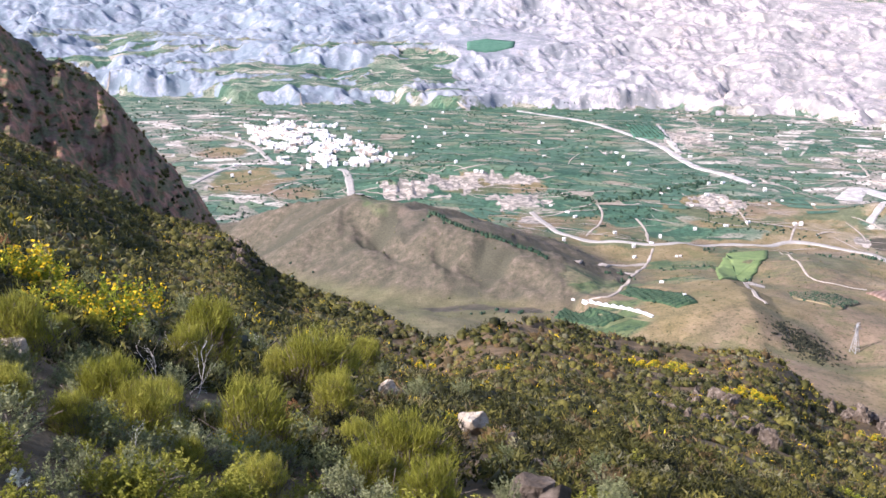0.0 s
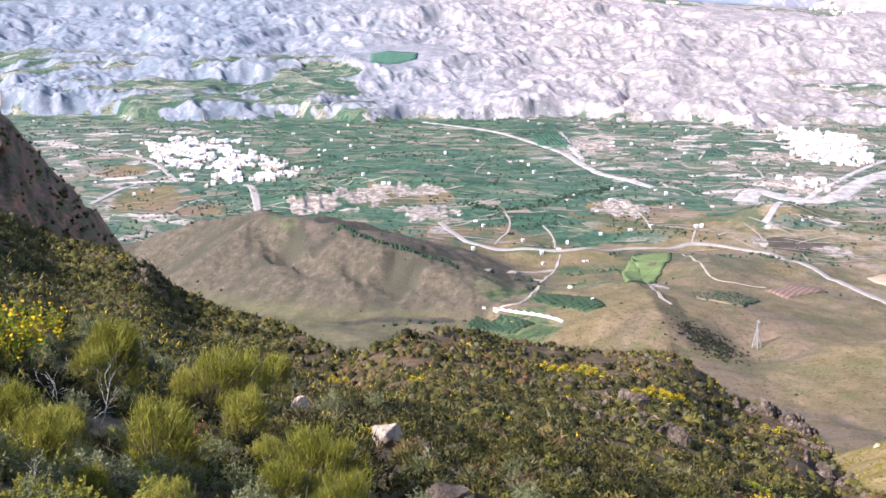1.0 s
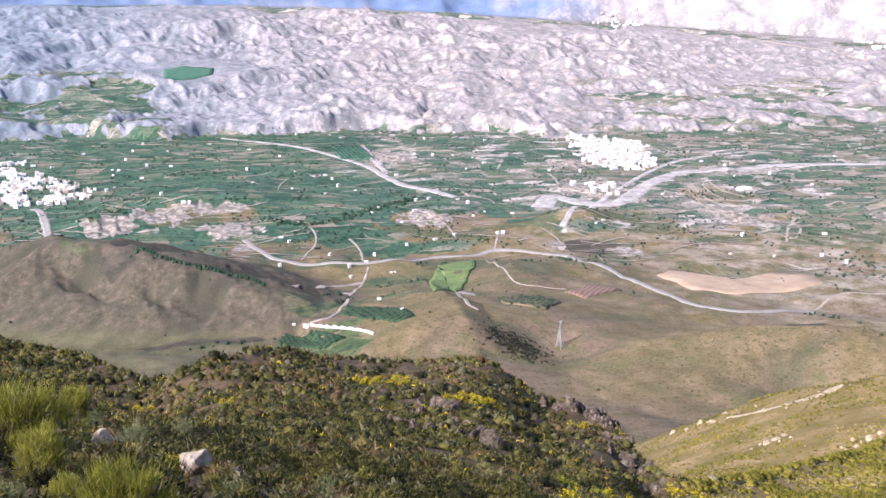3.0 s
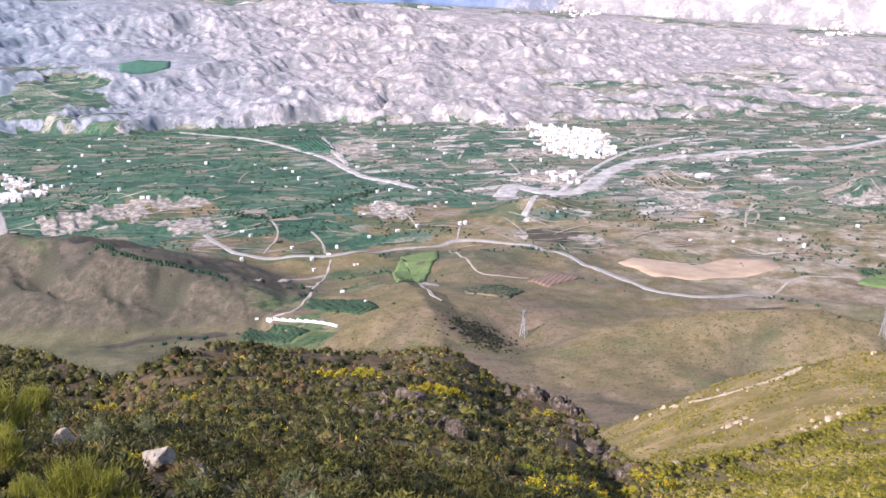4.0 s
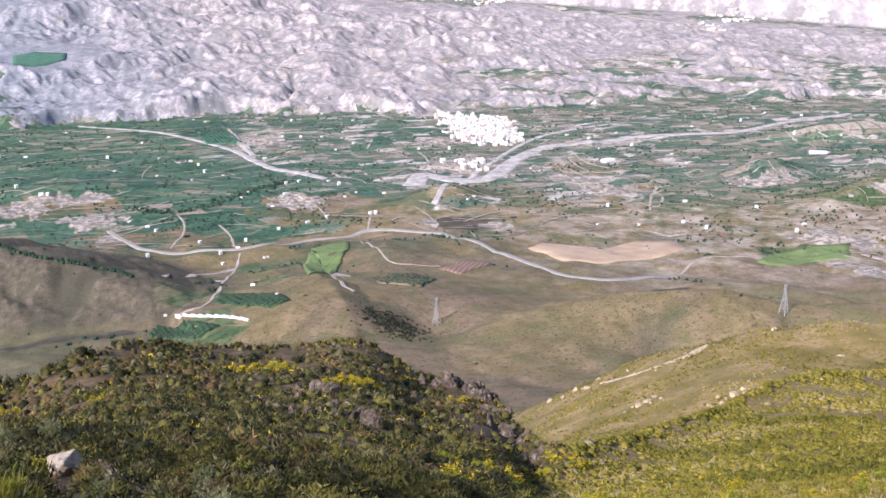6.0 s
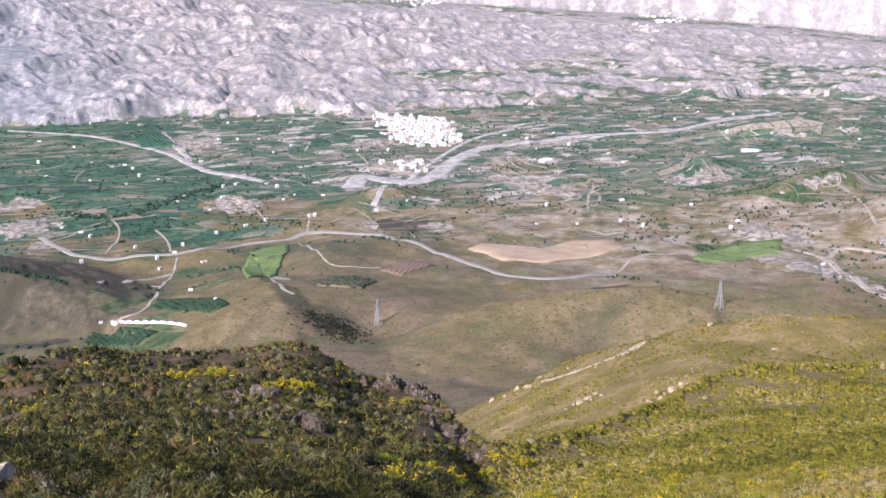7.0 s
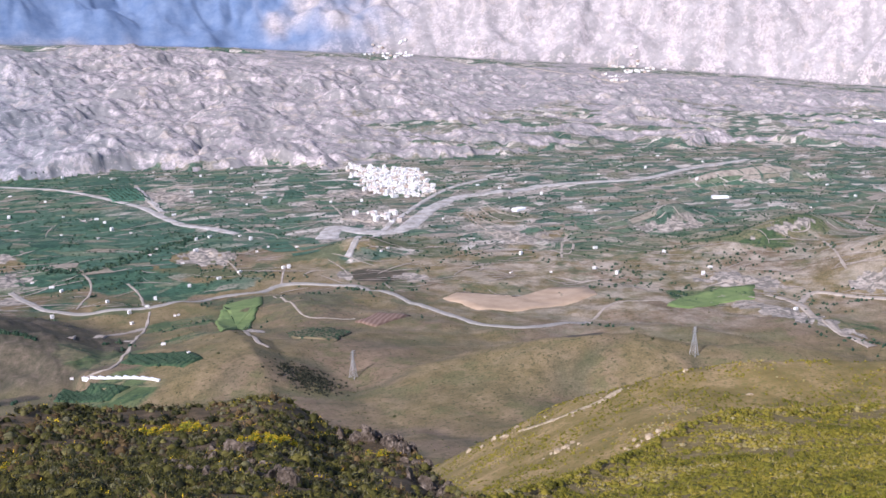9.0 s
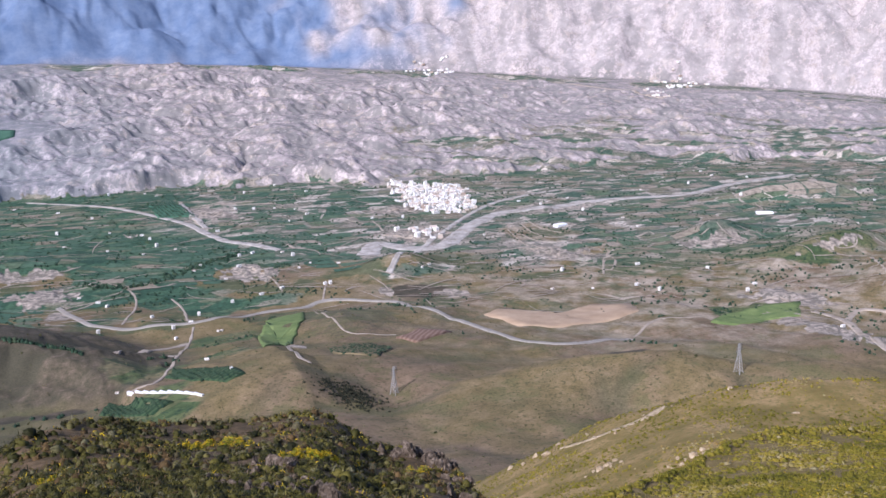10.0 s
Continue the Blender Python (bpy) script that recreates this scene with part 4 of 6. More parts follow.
def clumps(name, x, y, radius, tall, leaves, leaf, material, label, category, seed, lift=0.0, blooming=None, tone=None, core=0.8):
    """Many small domed plants as one mesh, each a lumpy core under a loose shell of leaves; tone varies from plant to plant."""
    g = np.random.RandomState(seed)
    n = len(x)
    z = height(x, y) + lift
    t = g.rand(n) if tone is None else tone
    # cores: two rings and a top
    th = np.arange(5) / 5 * 2 * np.pi + g.rand(n, 1) * 7
    low, mid = radius[:, None] * core * g.uniform(0.75, 1.1, (n, 5)), radius[:, None] * core * g.uniform(0.6, 1.0, (n, 5))
    rings = [np.stack([x[:, None] + low * np.cos(th), y[:, None] + low * np.sin(th), np.repeat(z[:, None], 5, 1) - 0.12 * tall[:, None]], -1),
             np.stack([x[:, None] + mid * np.cos(th + 0.4), y[:, None] + mid * np.sin(th + 0.4), z[:, None] + tall[:, None] * core * g.uniform(0.45, 0.75, (n, 5))], -1),
             np.stack([x, y, z + tall * core], -1)[:, None]]
    v = np.concatenate(rings, 1).reshape(-1, 3)
    k, j = np.arange(5), (np.arange(5) + 1) % 5
    f = np.concatenate([np.stack([k, j, j + 5], -1), np.stack([k, j + 5, k + 5], -1), np.stack([k + 5, j + 5, np.full(5, 10)], -1)])
    f = (f[None] + (np.arange(n) * 11)[:, None, None]).reshape(-1, 3)
    # cores take a lower tone, painting the shade between the leaves
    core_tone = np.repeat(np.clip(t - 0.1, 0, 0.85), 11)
    # leaves
    th, cz = g.rand(n, leaves) * 2 * np.pi, g.rand(n, leaves) ** 0.8
    sr = np.sqrt(1 - cz * cz) * g.uniform(0.8, 1.12, (n, leaves))
    lump = 1 + 0.22 * np.sin(3 * th + g.rand(n, 1) * 7) * np.sin(5 * cz + g.rand(n, 1) * 7)
    c = np.stack([x[:, None] + radius[:, None] * sr * np.cos(th) * lump, y[:, None] + radius[:, None] * sr * np.sin(th) * lump,
                  z[:, None] + tall[:, None] * (cz * g.uniform(0.85, 1.1, (n, leaves)) * lump - 0.08)], -1)
    u = g.normal(size=(n, leaves, 3)) + np.stack([np.cos(th), np.sin(th), cz + 0.6], -1)
    u /= np.linalg.norm(u, axis=-1, keepdims=True)
    w = np.cross(u, g.normal(size=(n, leaves, 3)))
    w /= np.linalg.norm(w, axis=-1, keepdims=True)
    size = (leaf * g.uniform(0.6, 1.3, (n, leaves)) * (radius / radius.mean())[:, None])[..., None]
    tri = np.stack([c - u * size * 0.7 - w * size * 0.3, c - u * size * 0.7 + w * size * 0.3, c + u * size * 1.3], 2).reshape(-1, 3)
    ob = sheet(name, np.concatenate([v, tri]), np.concatenate([f, len(v) + np.arange(len(tri)).reshape(-1, 3)]), material, False)
    lt = np.clip(np.repeat(t, leaves) + g.normal(0, 0.03, n * leaves), 0, 0.88)
    if blooming is not None:
        lt[np.repeat(blooming, leaves) & (g.rand(n * leaves) < 0.55) & (cz.ravel() > 0.3)] = 0.97
    ob.data.polygons.foreach_set("use_smooth", np.arange(len(f) + n * leaves) < len(f))
    at = ob.data.attributes.new("tone", "FLOAT", "POINT")
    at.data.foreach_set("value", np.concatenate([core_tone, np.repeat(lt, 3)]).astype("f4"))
    return tagged(ob, label, category, kind="stuff")


MAT_TREES = tone_material("valley trees", (0.0, (0.026, 0.058, 0.036)), (0.5, (0.042, 0.084, 0.048)), (1.0, (0.085, 0.12, 0.066)), scale=0.3)


def valley_trees():
    g = np.random.RandomState(12)
    a, r = np.radians(g.uniform(-22, 56, 19000)), g.uniform(700, 3050, 19000)
    x, y = r * np.sin(a), r * np.cos(a)
    az = np.degrees(a)
    dense = N3.fbm(x / 130, y / 130, 3) + 0.5 * N1.fbm(x / 30, y / 30, 2)
    ok = (r < np.interp(az, EDGE_AZ, EDGE_R) - 10) & (dense > np.interp(r, [700, 1300, 1500, 3000], [1.0, 0.6, 0.05, 0.05]))
    for px_, py_, pa, pb, k in CLAY_PATCHES:
        ok &= np.hypot((x - px_) / pa, (y - py_) / pb) > 0.9
    for river, width in ((RIVER_A, 17), (RIVER_B, 28), (MAIN_ROAD, 10)):
        c = curve_points(river, 15)
        ok &= np.hypot(x[:, None] - c[None, :, 0], y[:, None] - c[None, :, 1]).min(1) > width
    x, y = x[ok], y[ok]
    n = len(x)
    clumps("valley_trees", x, y, g.uniform(1.5, 3.6, n), g.uniform(2.0, 4.6, n), 5, 1.4, MAT_TREES, "scattered dark green fruit and olive trees", "trees", 3)
    # the line of trees over the hill, the orchards in rows and the clump in the hollow
    h = curve_points(HEDGE, 3.2)
    h = h + g.normal(0, 1.0, h.shape)
    clumps("tree_line", h[:, 0], h[:, 1], g.uniform(2, 3.6, len(h)), g.uniform(3, 6, len(h)), 30, 1.0, MAT_TREES,
           "dark line of trees running over a hill", "trees", 4)
    h = np.repeat(curve_points(GULLY_TREES, 6.0), 3, 0)
    h = h + g.normal(0, 7.0, h.shape)
    clumps("tree_line", h[:, 0], h[:, 1], g.uniform(2, 4.5, len(h)), g.uniform(3, 7, len(h)), 8, 1.4, MAT_TREES,
           "dark thicket along a dry gully", "trees", 5)
    for polygon, gap in ((FIELD_ORCHARD, 4.5), (FIELD_ORCH2, 6.5), (FIELD_ORCH_V, 9.0), (FIELD_VINES, 8.5)):
        p = np.array(polygon)
        gx, gy = np.meshgrid(np.arange(p[:, 0].min(), p[:, 0].max(), gap), np.arange(p[:, 1].min(), p[:, 1].max(), gap))
        ok = inside(gx.ravel(), gy.ravel(), polygon)
        q = np.stack([gx.ravel()[ok], gy.ravel()[ok]], -1) + g.normal(0, 0.4, (ok.sum(), 2))
        clumps("orchard_trees", q[:, 0], q[:, 1], np.full(len(q), gap * 0.36), g.uniform(2.2, 3.2, len(q)), 16, gap * 0.16, MAT_TREES,
               "rows of dark green orchard trees", "trees", 6)


valley_trees()


def terrace_lines():
    """Pale banks and footpaths between the plots: short strips that follow the slope, as one mesh."""
    g = np.random.RandomState(14)
    verts, faces, n = [], [], 0
    for _ in range(1700):
        az, r = g.uniform(-20, 56), g.uniform(1350, 3300)
        c = np.array([r * math.sin(radians(az)), r * math.cos(radians(az))])
        if r > np.interp(az, EDGE_AZ, EDGE_R) - 20 and terraced(*(np.array([v]) for v in (r, az, c[0], c[1])))[0] < 0.6:
            continue
        way = radians(az + 90 + g.normal(0, 28))
        length, bend = g.uniform(20, 110), g.normal(0, 0.45)
        u = np.linspace(-0.5, 0.5, 9)
        a = way + bend * u
        p = c + np.stack([np.sin(a), np.cos(a)], -1) * (u * length)[:, None]
        side = np.stack([np.cos(a), -np.sin(a)], -1) * g.uniform(0.6, 2.2) * (1 - 0.6 * np.abs(u * 2))[:, None]
        q = np.concatenate([p - side, p + side])
        verts.append(np.concatenate([q, (height(q[:, 0], q[:, 1]) + 1.1)[:, None]], -1))
        k = np.arange(8)
        faces.append(np.stack([k, k + 9, k + 10, k + 1], -1) + n)
        n += 18
    ob = sheet("terrace_banks", np.concatenate(verts), np.concatenate(faces), MAT_DIRT)
    tagged(ob, "pale banks and footpaths between the plots", "banks", kind="stuff")


def apron_shrubs():
    g = np.random.RandomState(15)
    n = 7500
    a, r = np.radians(g.uniform(-16, 56, n)), np.sqrt(g.uniform(330 ** 2, 1350 ** 2, n))
    x, y = r * np.sin(a), r * np.cos(a)
    ok = N2.fbm(x / 60, y / 60, 3) + g.normal(0, 0.25, n) > 0.0
    x, y = x[ok], y[ok]
    w = g.uniform(0.4, 1.2, len(x)) * (1 + (g.rand(len(x)) < 0.06))
    clumps("slope_shrubs", x, y, w, w * 0.9, 1, 0.8, MAT_HEATH, "small olive shrubs dotted over the lower slopes", "shrubs", 16)


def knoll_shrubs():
    """The end of the knoll, its shade put in as thickly set dark shrubs."""
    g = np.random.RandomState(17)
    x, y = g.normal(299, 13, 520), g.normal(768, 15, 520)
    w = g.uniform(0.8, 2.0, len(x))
    clumps("knoll_shrubs", x, y, w, w * 0.9, 4, 0.8, MAT_SHADE_THICKET, "dark thicket, its colour standing for shade, on the end of a knoll", "shrubs", 18, tone=g.uniform(0, 0.6, len(x)))


# shrub colour darkened to carry the shade on the knoll's end
MAT_SHADE_THICKET = tone_material("dark thicket", (0.0, (0.03, 0.034, 0.02)), (1.0, (0.085, 0.08, 0.045)), scale=0.3)
MAT_HEATH = tone_material("slope shrubs", (0.0, (0.07, 0.075, 0.03)), (0.6, (0.13, 0.125, 0.055)), (1.0, (0.19, 0.16, 0.08)), scale=0.3)
terrace_lines()
apron_shrubs()
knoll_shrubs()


# ---- houses ----
def limewash():
    """Whitewash, some walls bare or ochre."""
    m = Mat("white limewash")
    c = m.ramp(m.island(), (0.0, (0.86, 0.85, 0.82)), (0.55, (0.80, 0.78, 0.73)), (0.75, (0.62, 0.54, 0.45)), (0.95, (0.45, 0.36, 0.29)))
    m.color(m.mix(1.0, c, m.ramp(m.noise(0.4, 5, 0.65), (0.3, (0.84, 0.83, 0.81)), (0.7, (1.0, 1.0, 1.0))), "MULTIPLY"))
    return m.m


MAT_LIMEWASH = limewash()
MAT_ROOF = plain("pale clay roof", (0.50, 0.40, 0.33), (0.72, 0.62, 0.54), 0.5)
MAT_DARK = plain("dark opening", (0.04, 0.045, 0.05), (0.07, 0.07, 0.075), 1.0, 0.4)
MAT_SHEET = plain("white plastic sheeting", (0.76, 0.78, 0.78), (0.88, 0.88, 0.87), 0.1, 0.5)


def house(wide, deep, tall, pitched):
    """One house at the origin: walls, roof, door and windows."""
    top = empty("house", 0, 0, 0)
    a, b = wide / 2, deep / 2
    bm = boxes((-a, a, -b, b, -3, tall))
    if not pitched:
        for c in ((-a, a, -b, -b + 0.3, tall, tall + 0.7), (-a, a, b - 0.3, b, tall, tall + 0.7), (-a, -a + 0.3, -b + 0.3, b - 0.3, tall, tall + 0.7), (a - 0.3, a, -b + 0.3, b - 0.3, tall, tall + 0.7)):
            box(bm, *c)
    part("wall", bm, MAT_LIMEWASH, top)
    bm = bmesh.new()
    if pitched:
        e, h = 0.5, wide * 0.16
        v = [bm.verts.new(c) for c in ((-a - e, -b - e, tall), (a + e, -b - e, tall), (a + e, b + e, tall), (-a - e, b + e, tall), (-a - e, 0, tall + h), (a + e, 0, tall + h))]
        for f in ((0, 1, 5, 4), (2, 3, 4, 5), (0, 4, 3), (1, 2, 5), (3, 2, 1, 0)):
            bm.faces.new([v[i] for i in f])
    else:
        box(bm, -a + 0.31, a - 0.31, -b + 0.31, b - 0.31, tall + 0.01, tall + 0.2)
    part("roof", bm, MAT_ROOF if pitched else MAT_LIMEWASH, top)
    part("door", boxes((-0.6, 0.6, -b - 0.06, -b + 0.1, -1, 2.1)), MAT_DARK, top)
    for x in (-0.32, 0.3):
        for z in (1.0, 3.9)[:1 if tall < 5 else 2]:
            w = part("window", boxes((x * wide - 0.55, x * wide + 0.55, -b - 0.05, -b + 0.1, z, z + 1.2)), MAT_DARK, top)
            part("sill", boxes((x * wide - 0.7, x * wide + 0.7, -b - 0.16, -b + 0.05, z - 0.15, z - 0.02)), MAT_LIMEWASH, w)
    return top


KINDS = [house(11, 8, 5.8, True), house(9, 8, 6.4, False), house(13, 9, 3.4, True), house(8, 7, 8.6, False), house(15, 8, 5.6, False)]
used = set()


def settle(x, y, kind, turn, label, group, scale=1.0):
    first = kind not in used
    used.add(kind)
    m = pose(x, y, ground(x, y) + 0.4, 0, 0, turn)
    ob = KINDS[kind]
    if first:
        ob.matrix_basis = m
    else:
        ob = copy_thing(ob, m)
    ob.scale = (scale,) * 3
    return tagged(ob, label, "house", group)


def town(polygon, count, apart, group, label, seed, spacing=9.5, gaps=-9.0):
    """A town: the houses that stand apart are things, the packed rest is one mesh."""
    g = np.random.RandomState(seed)
    p = np.array(polygon)
    placed, rest = [], bmesh.new()
    for _ in range(9000):
        q = g.uniform(p.min(0), p.max(0))
        q0, q = q, q + g.normal(0, 11, 2) * (1, 2)
        if not inside(q0[:1], q0[1:], polygon)[0] or any(abs(q[0] - s[0]) + abs(q[1] - s[1]) < spacing for s in placed):
            continue
        if N1.fbm(q[:1] / 42, q[1:] / 70, 2)[0] < gaps:
            continue
        placed.append(q)
        turn = g.choice([-20, -10, 5, 15]) + 90 * (g.rand() < 0.3)
        if len(placed) <= apart:
            settle(q[0], q[1], g.randint(5), turn, label, group)
        else:
            packed_house(rest, q[0], q[1], turn, g.uniform(6, 11), g.uniform(5, 8.5), g.uniform(3.2, 6.5))
        if len(placed) >= count:
            break
    ob = part("packed_houses", rest, MAT_LIMEWASH, None)
    return tagged(ob, "close-packed whitewashed houses of the town", "houses", kind="stuff")


def packed_house(bm, x, y, turn, wide, deep, tall):
    """A flat-roofed block with a stair hood on its roof."""
    m = pose(x, y, ground(x, y), 0, 0, turn)
    n = len(bm.verts)
    box(bm, -wide / 2, wide / 2, -deep / 2, deep / 2, -3, tall)
    box(bm, -wide / 2 + 0.4, -wide / 2 + 3, -deep / 2 + 0.4, -deep / 2 + 2.8, tall, tall + 2.2)
    bm.verts.ensure_lookup_table()
    bmesh.ops.transform(bm, matrix=m, verts=bm.verts[n:])


town(TOWN_WEST, 520, 85, "houses of the white town", "whitewashed town house among close-set white houses", 2, 8.0, -0.05)
town(TOWN_EAST, 380, 80, "houses of the hillside town", "whitewashed house stacked on the town hill", 3, 9.0)
town(TOWN_EAST_LOW, 14, 12, "houses by the riverbed", "pale house beside the dry riverbed", 4, 13.0)
for i, (x, y) in enumerate(FARMS + FARMS_BEYOND + FARMS_REST):
    settle(x, y, (i * 7) % 5, (i * 47) % 60 - 30, "small white farmhouse among the fields", "farmhouses", (0.38 + 0.06 * (i % 5)) * min(1.0, math.hypot(x, y) / 1700))
far_town = bmesh.new()
for i, (x, y) in enumerate(TOWN_FAR + TOWN_FARTHER):
    for j in range(7):
        packed_house(far_town, x + 30 * math.sin(i * 2.4 + j * 1.3), y + 30 * math.cos(i * 1.7 + j * 1.3), 20 * j, 15, 10, 6)
tagged(part("distant_town", far_town, MAT_LIMEWASH, None), "white buildings of a distant town on the bench", "houses", kind="stuff")


def greenhouse(x, y, wide, deep, turn, label):
    """A long low hall under white sheeting: frame, bowed roof spans and end walls."""
    top = empty("greenhouse", x, y, ground(x, y), turn)
    spans = max(2, int(deep / 8))
    for i in range(spans):
        bm = bmesh.new()
        y0, d = -deep / 2 + i * deep / spans, deep / spans
        ring = [(y0 + d * k / 6, 3.4 + 1.2 * math.sin(math.pi * k / 6)) for k in range(7)]
        a = [bm.verts.new((-wide / 2, u, v)) for u, v in ring]
        b = [bm.verts.new((wide / 2, u, v)) for u, v in ring]
        for k in range(6):
            bm.faces.new((a[k], a[k + 1], b[k + 1], b[k]))
        for s in (a, b):
            bm.faces.new(s)
        part("roof_span", bm, MAT_SHEET, top)
    part("wall", boxes((-wide / 2, wide / 2, -deep / 2, deep / 2, -4, 3.38)), MAT_SHEET, top)
    return tagged(top, label, "greenhouse")


for (x, y), wide, deep, turn in zip(GREENHOUSES, (26, 34, 80), (14, 14, 34), (12, -30, -45)):
    greenhouse(x, y, wide, deep, turn, "long low greenhouse under white plastic sheeting")


def long_shed(p, q, bays):
    """A long narrow shed whose bays step down the slope."""
    top = empty("shed", p[0], p[1], ground(*p))
    way = Vector((q[0] - p[0], q[1] - p[1], 0)) / bays
    for i in range(bays):
        c = Vector((p[0], p[1], 0)) + way * (i + 0.5)
        m = pose(c.x - p[0], c.y - p[1], ground(c.x, c.y) - ground(*p), 0, 0, math.degrees(math.atan2(way.y, way.x)))
        for name, mat, size in (("wall", MAT_LIMEWASH, (way.length / 2, 1.0, -2, 1.3)), ("roof", MAT_SHEET, (way.length / 2 + 0.1, 1.2, 1.31, 1.45))):
            bm = boxes((-size[0], size[0], -size[1], size[1], size[2], size[3]))
            bm.transform(m)
            part(name, bm, mat, top)
    return tagged(top, "very long narrow white shed beside the orchard", "shed")


long_shed(SHED[0], SHED[1], 9)


# ---- power pylons ----
MAT_STEEL = plain("galvanised steel", (0.34, 0.34, 0.33), (0.5, 0.5, 0.48), 1.0, 0.5)


def strut(bm, p, q, t):
    """A square bar from p to q."""
    p, q = Vector(p), Vector(q)
    m = Matrix.Translation((p + q) / 2) @ (q - p).to_track_quat("Z", "Y").to_matrix().to_4x4() @ Matrix.Diagonal((t, t, (q - p).length, 1))
    bmesh.ops.create_cube(bm, size=1, matrix=m)


def pylon(x, y, tall, turn, label):
    top = empty("power_pylon", x, y, ground(x, y), turn)
    waist, w0, w1 = tall * 0.72, tall * 0.105, tall * 0.022
    corners = ((1, 1), (-1, 1), (-1, -1), (1, -1))

    def at(c, z):
        w = w0 + (w1 - w0) * min(1, z / waist)
        return c[0] * w, c[1] * w, z
    for c in corners:
        bm = bmesh.new()
        strut(bm, at(c, -1), at(c, waist), 0.3)
        strut(bm, at(c, waist), at(c, tall * 0.94), 0.26)
        part("leg", bm, MAT_STEEL, top)
    bm = bmesh.new()
    levels = [waist * (1 - 0.86 ** k) / (1 - 0.86 ** 10) for k in range(11)]
    for a, b in zip(levels, levels[1:]):
        for c, d in zip(corners, corners[1:] + corners[:1]):
            strut(bm, at(c, a), at(d, b), 0.11)
            strut(bm, at(d, a), at(c, b), 0.11)
    part("bracing", bm, MAT_STEEL, top)
    for k, half in ((0.74, 5.4), (0.83, 4.6), (0.92, 3.8)):
        bm = bmesh.new()
        for s in (-1, 1):
            strut(bm, (0, 0, tall * k + 1.2), (s * half, 0, tall * k), 0.17)
            strut(bm, (0, 0, tall * k - 0.3), (s * half, 0, tall * k), 0.17)
        arm = part("cross_arm", bm, MAT_STEEL, top)
        for s in (-1, 1):
            part("insulator", boxes((s * half - 0.15, s * half + 0.15, -0.15, 0.15, tall * k - 1.6, tall * k)), MAT_DARK, arm)
    return tagged(top, label, "pylon", "power pylons")


for (x, y), turn in zip(PYLONS, (35, 20)):
    pylon(x, y, 27, turn, "grey steel lattice power pylon on the scrub slope")


# ---- plants and stones of the near slope: place on the plan and width ----
BROOMS = [(-6.9, 27.5, 2.07, 1.86), (-3.5, 25.8, 2.2, 1.98), (-2.3, 11.1, 1.08, 0.97), (-3.5, 9.7, 0.87, 0.79), (-0.4, 11.1, 1.06, 0.96), (-1.6, 8.2, 0.52, 0.47), (-3.5, 43.0, 1.94, 1.75), (-3.8, 8.1, 0.45, 0.41), (-2.3, 20.3, 1.26, 1.13), (-3.3, 10.9, 0.7, 0.63), (-1.2, 13.6, 0.69, 0.62), (-3.3, 8.1, 0.44, 0.4), (-2.4, 8.7, 0.4, 0.36), (-6.5, 23.9, 1.26, 1.13), (-4.5, 26.2, 1.35, 1.21)]
GORSE = [(-8.7, 25.0, 1.93, 1.75), (-11.7, 28.0, 1.88, 1.69), (-12.4, 39.7, 2.1, 1.9), (-2.3, 9.8, 0.56, 0.51), (-9.4, 23.8, 1.3, 1.16), (-12.3, 27.4, 1.35, 1.21), (0.2, 21.3, 0.6, 0.54), (0.9, 16.7, 0.66, 0.59), (-7.8, 21.3, 1.02, 0.92), (-7.5, 17.2, 0.95, 0.86)]
GREY_SHRUBS = [(-4.7, 12.3, 0.89, 0.8), (-6.1, 14.1, 0.95, 0.85), (-2.4, 7.0, 0.5, 0.45), (-1.3, 10.4, 0.77, 0.69), (-2.4, 5.5, 0.4, 0.36), (-6.9, 35.4, 1.83, 1.64), (-4.7, 16.1, 0.85, 0.76), (-1.4, 16.0, 0.72, 0.65), (-4.8, 10.5, 0.52, 0.47), (-5.3, 21.8, 0.88, 0.79), (-6.0, 44.6, 1.77, 2.48), (-1.4, 25.4, 1.0, 0.9), (-0.8, 31.8, 1.43, 1.29), (-2.6, 6.6, 0.36, 0.32), (-2.6, 9.2, 0.43, 0.38), (-1.9, 11.8, 0.6, 0.54), (-1.1, 9.5, 0.59, 0.53), (-0.0, 21.8, 0.73, 0.66), (0.5, 12.3, 0.62, 0.56), (0.8, 10.4, 0.53, 0.48), (-1.9, 8.5, 0.44, 0.4), (-7.7, 24.0, 1.13, 1.02), (-7.6, 16.8, 0.83, 0.74), (-14.7, 39.8, 1.67, 1.49), (-11.8, 43.4, 1.77, 1.88), (0.9, 37.4, 1.26, 1.14), (-2.7, 42.6, 1.44, 1.29), (-9.6, 44.0, 1.77, 1.74)]
RUST_SHRUBS = [(-3.4, 8.1, 0.3, 0.27), (-2.5, 10.1, 0.29, 0.26), (-18.5, 41.0, 1.01, 1.42), (-8.9, 26.9, 0.8, 0.72), (-4.4, 44.8, 1.27, 1.62), (-1.5, 10.6, 0.3, 0.27), (-1.9, 30.7, 0.69, 0.62)]
WHITE_FLOWERS = [(-2.6, 5.5, 0.24, 0.21), (-8.3, 41.7, 1.43, 1.29), (-3.3, 44.9, 0.76, 1.06), (-2.9, 10.4, 0.24, 0.22), (-3.0, 8.4, 0.15, 0.13)]
DEAD_BRANCHES = [(-4.6, 17.2, 1.1, 0.99), (-5.4, 17.5, 0.93, 0.83), (-2.7, 7.7, 0.41, 0.37), (-6.6, 22.7, 0.93, 0.84)]
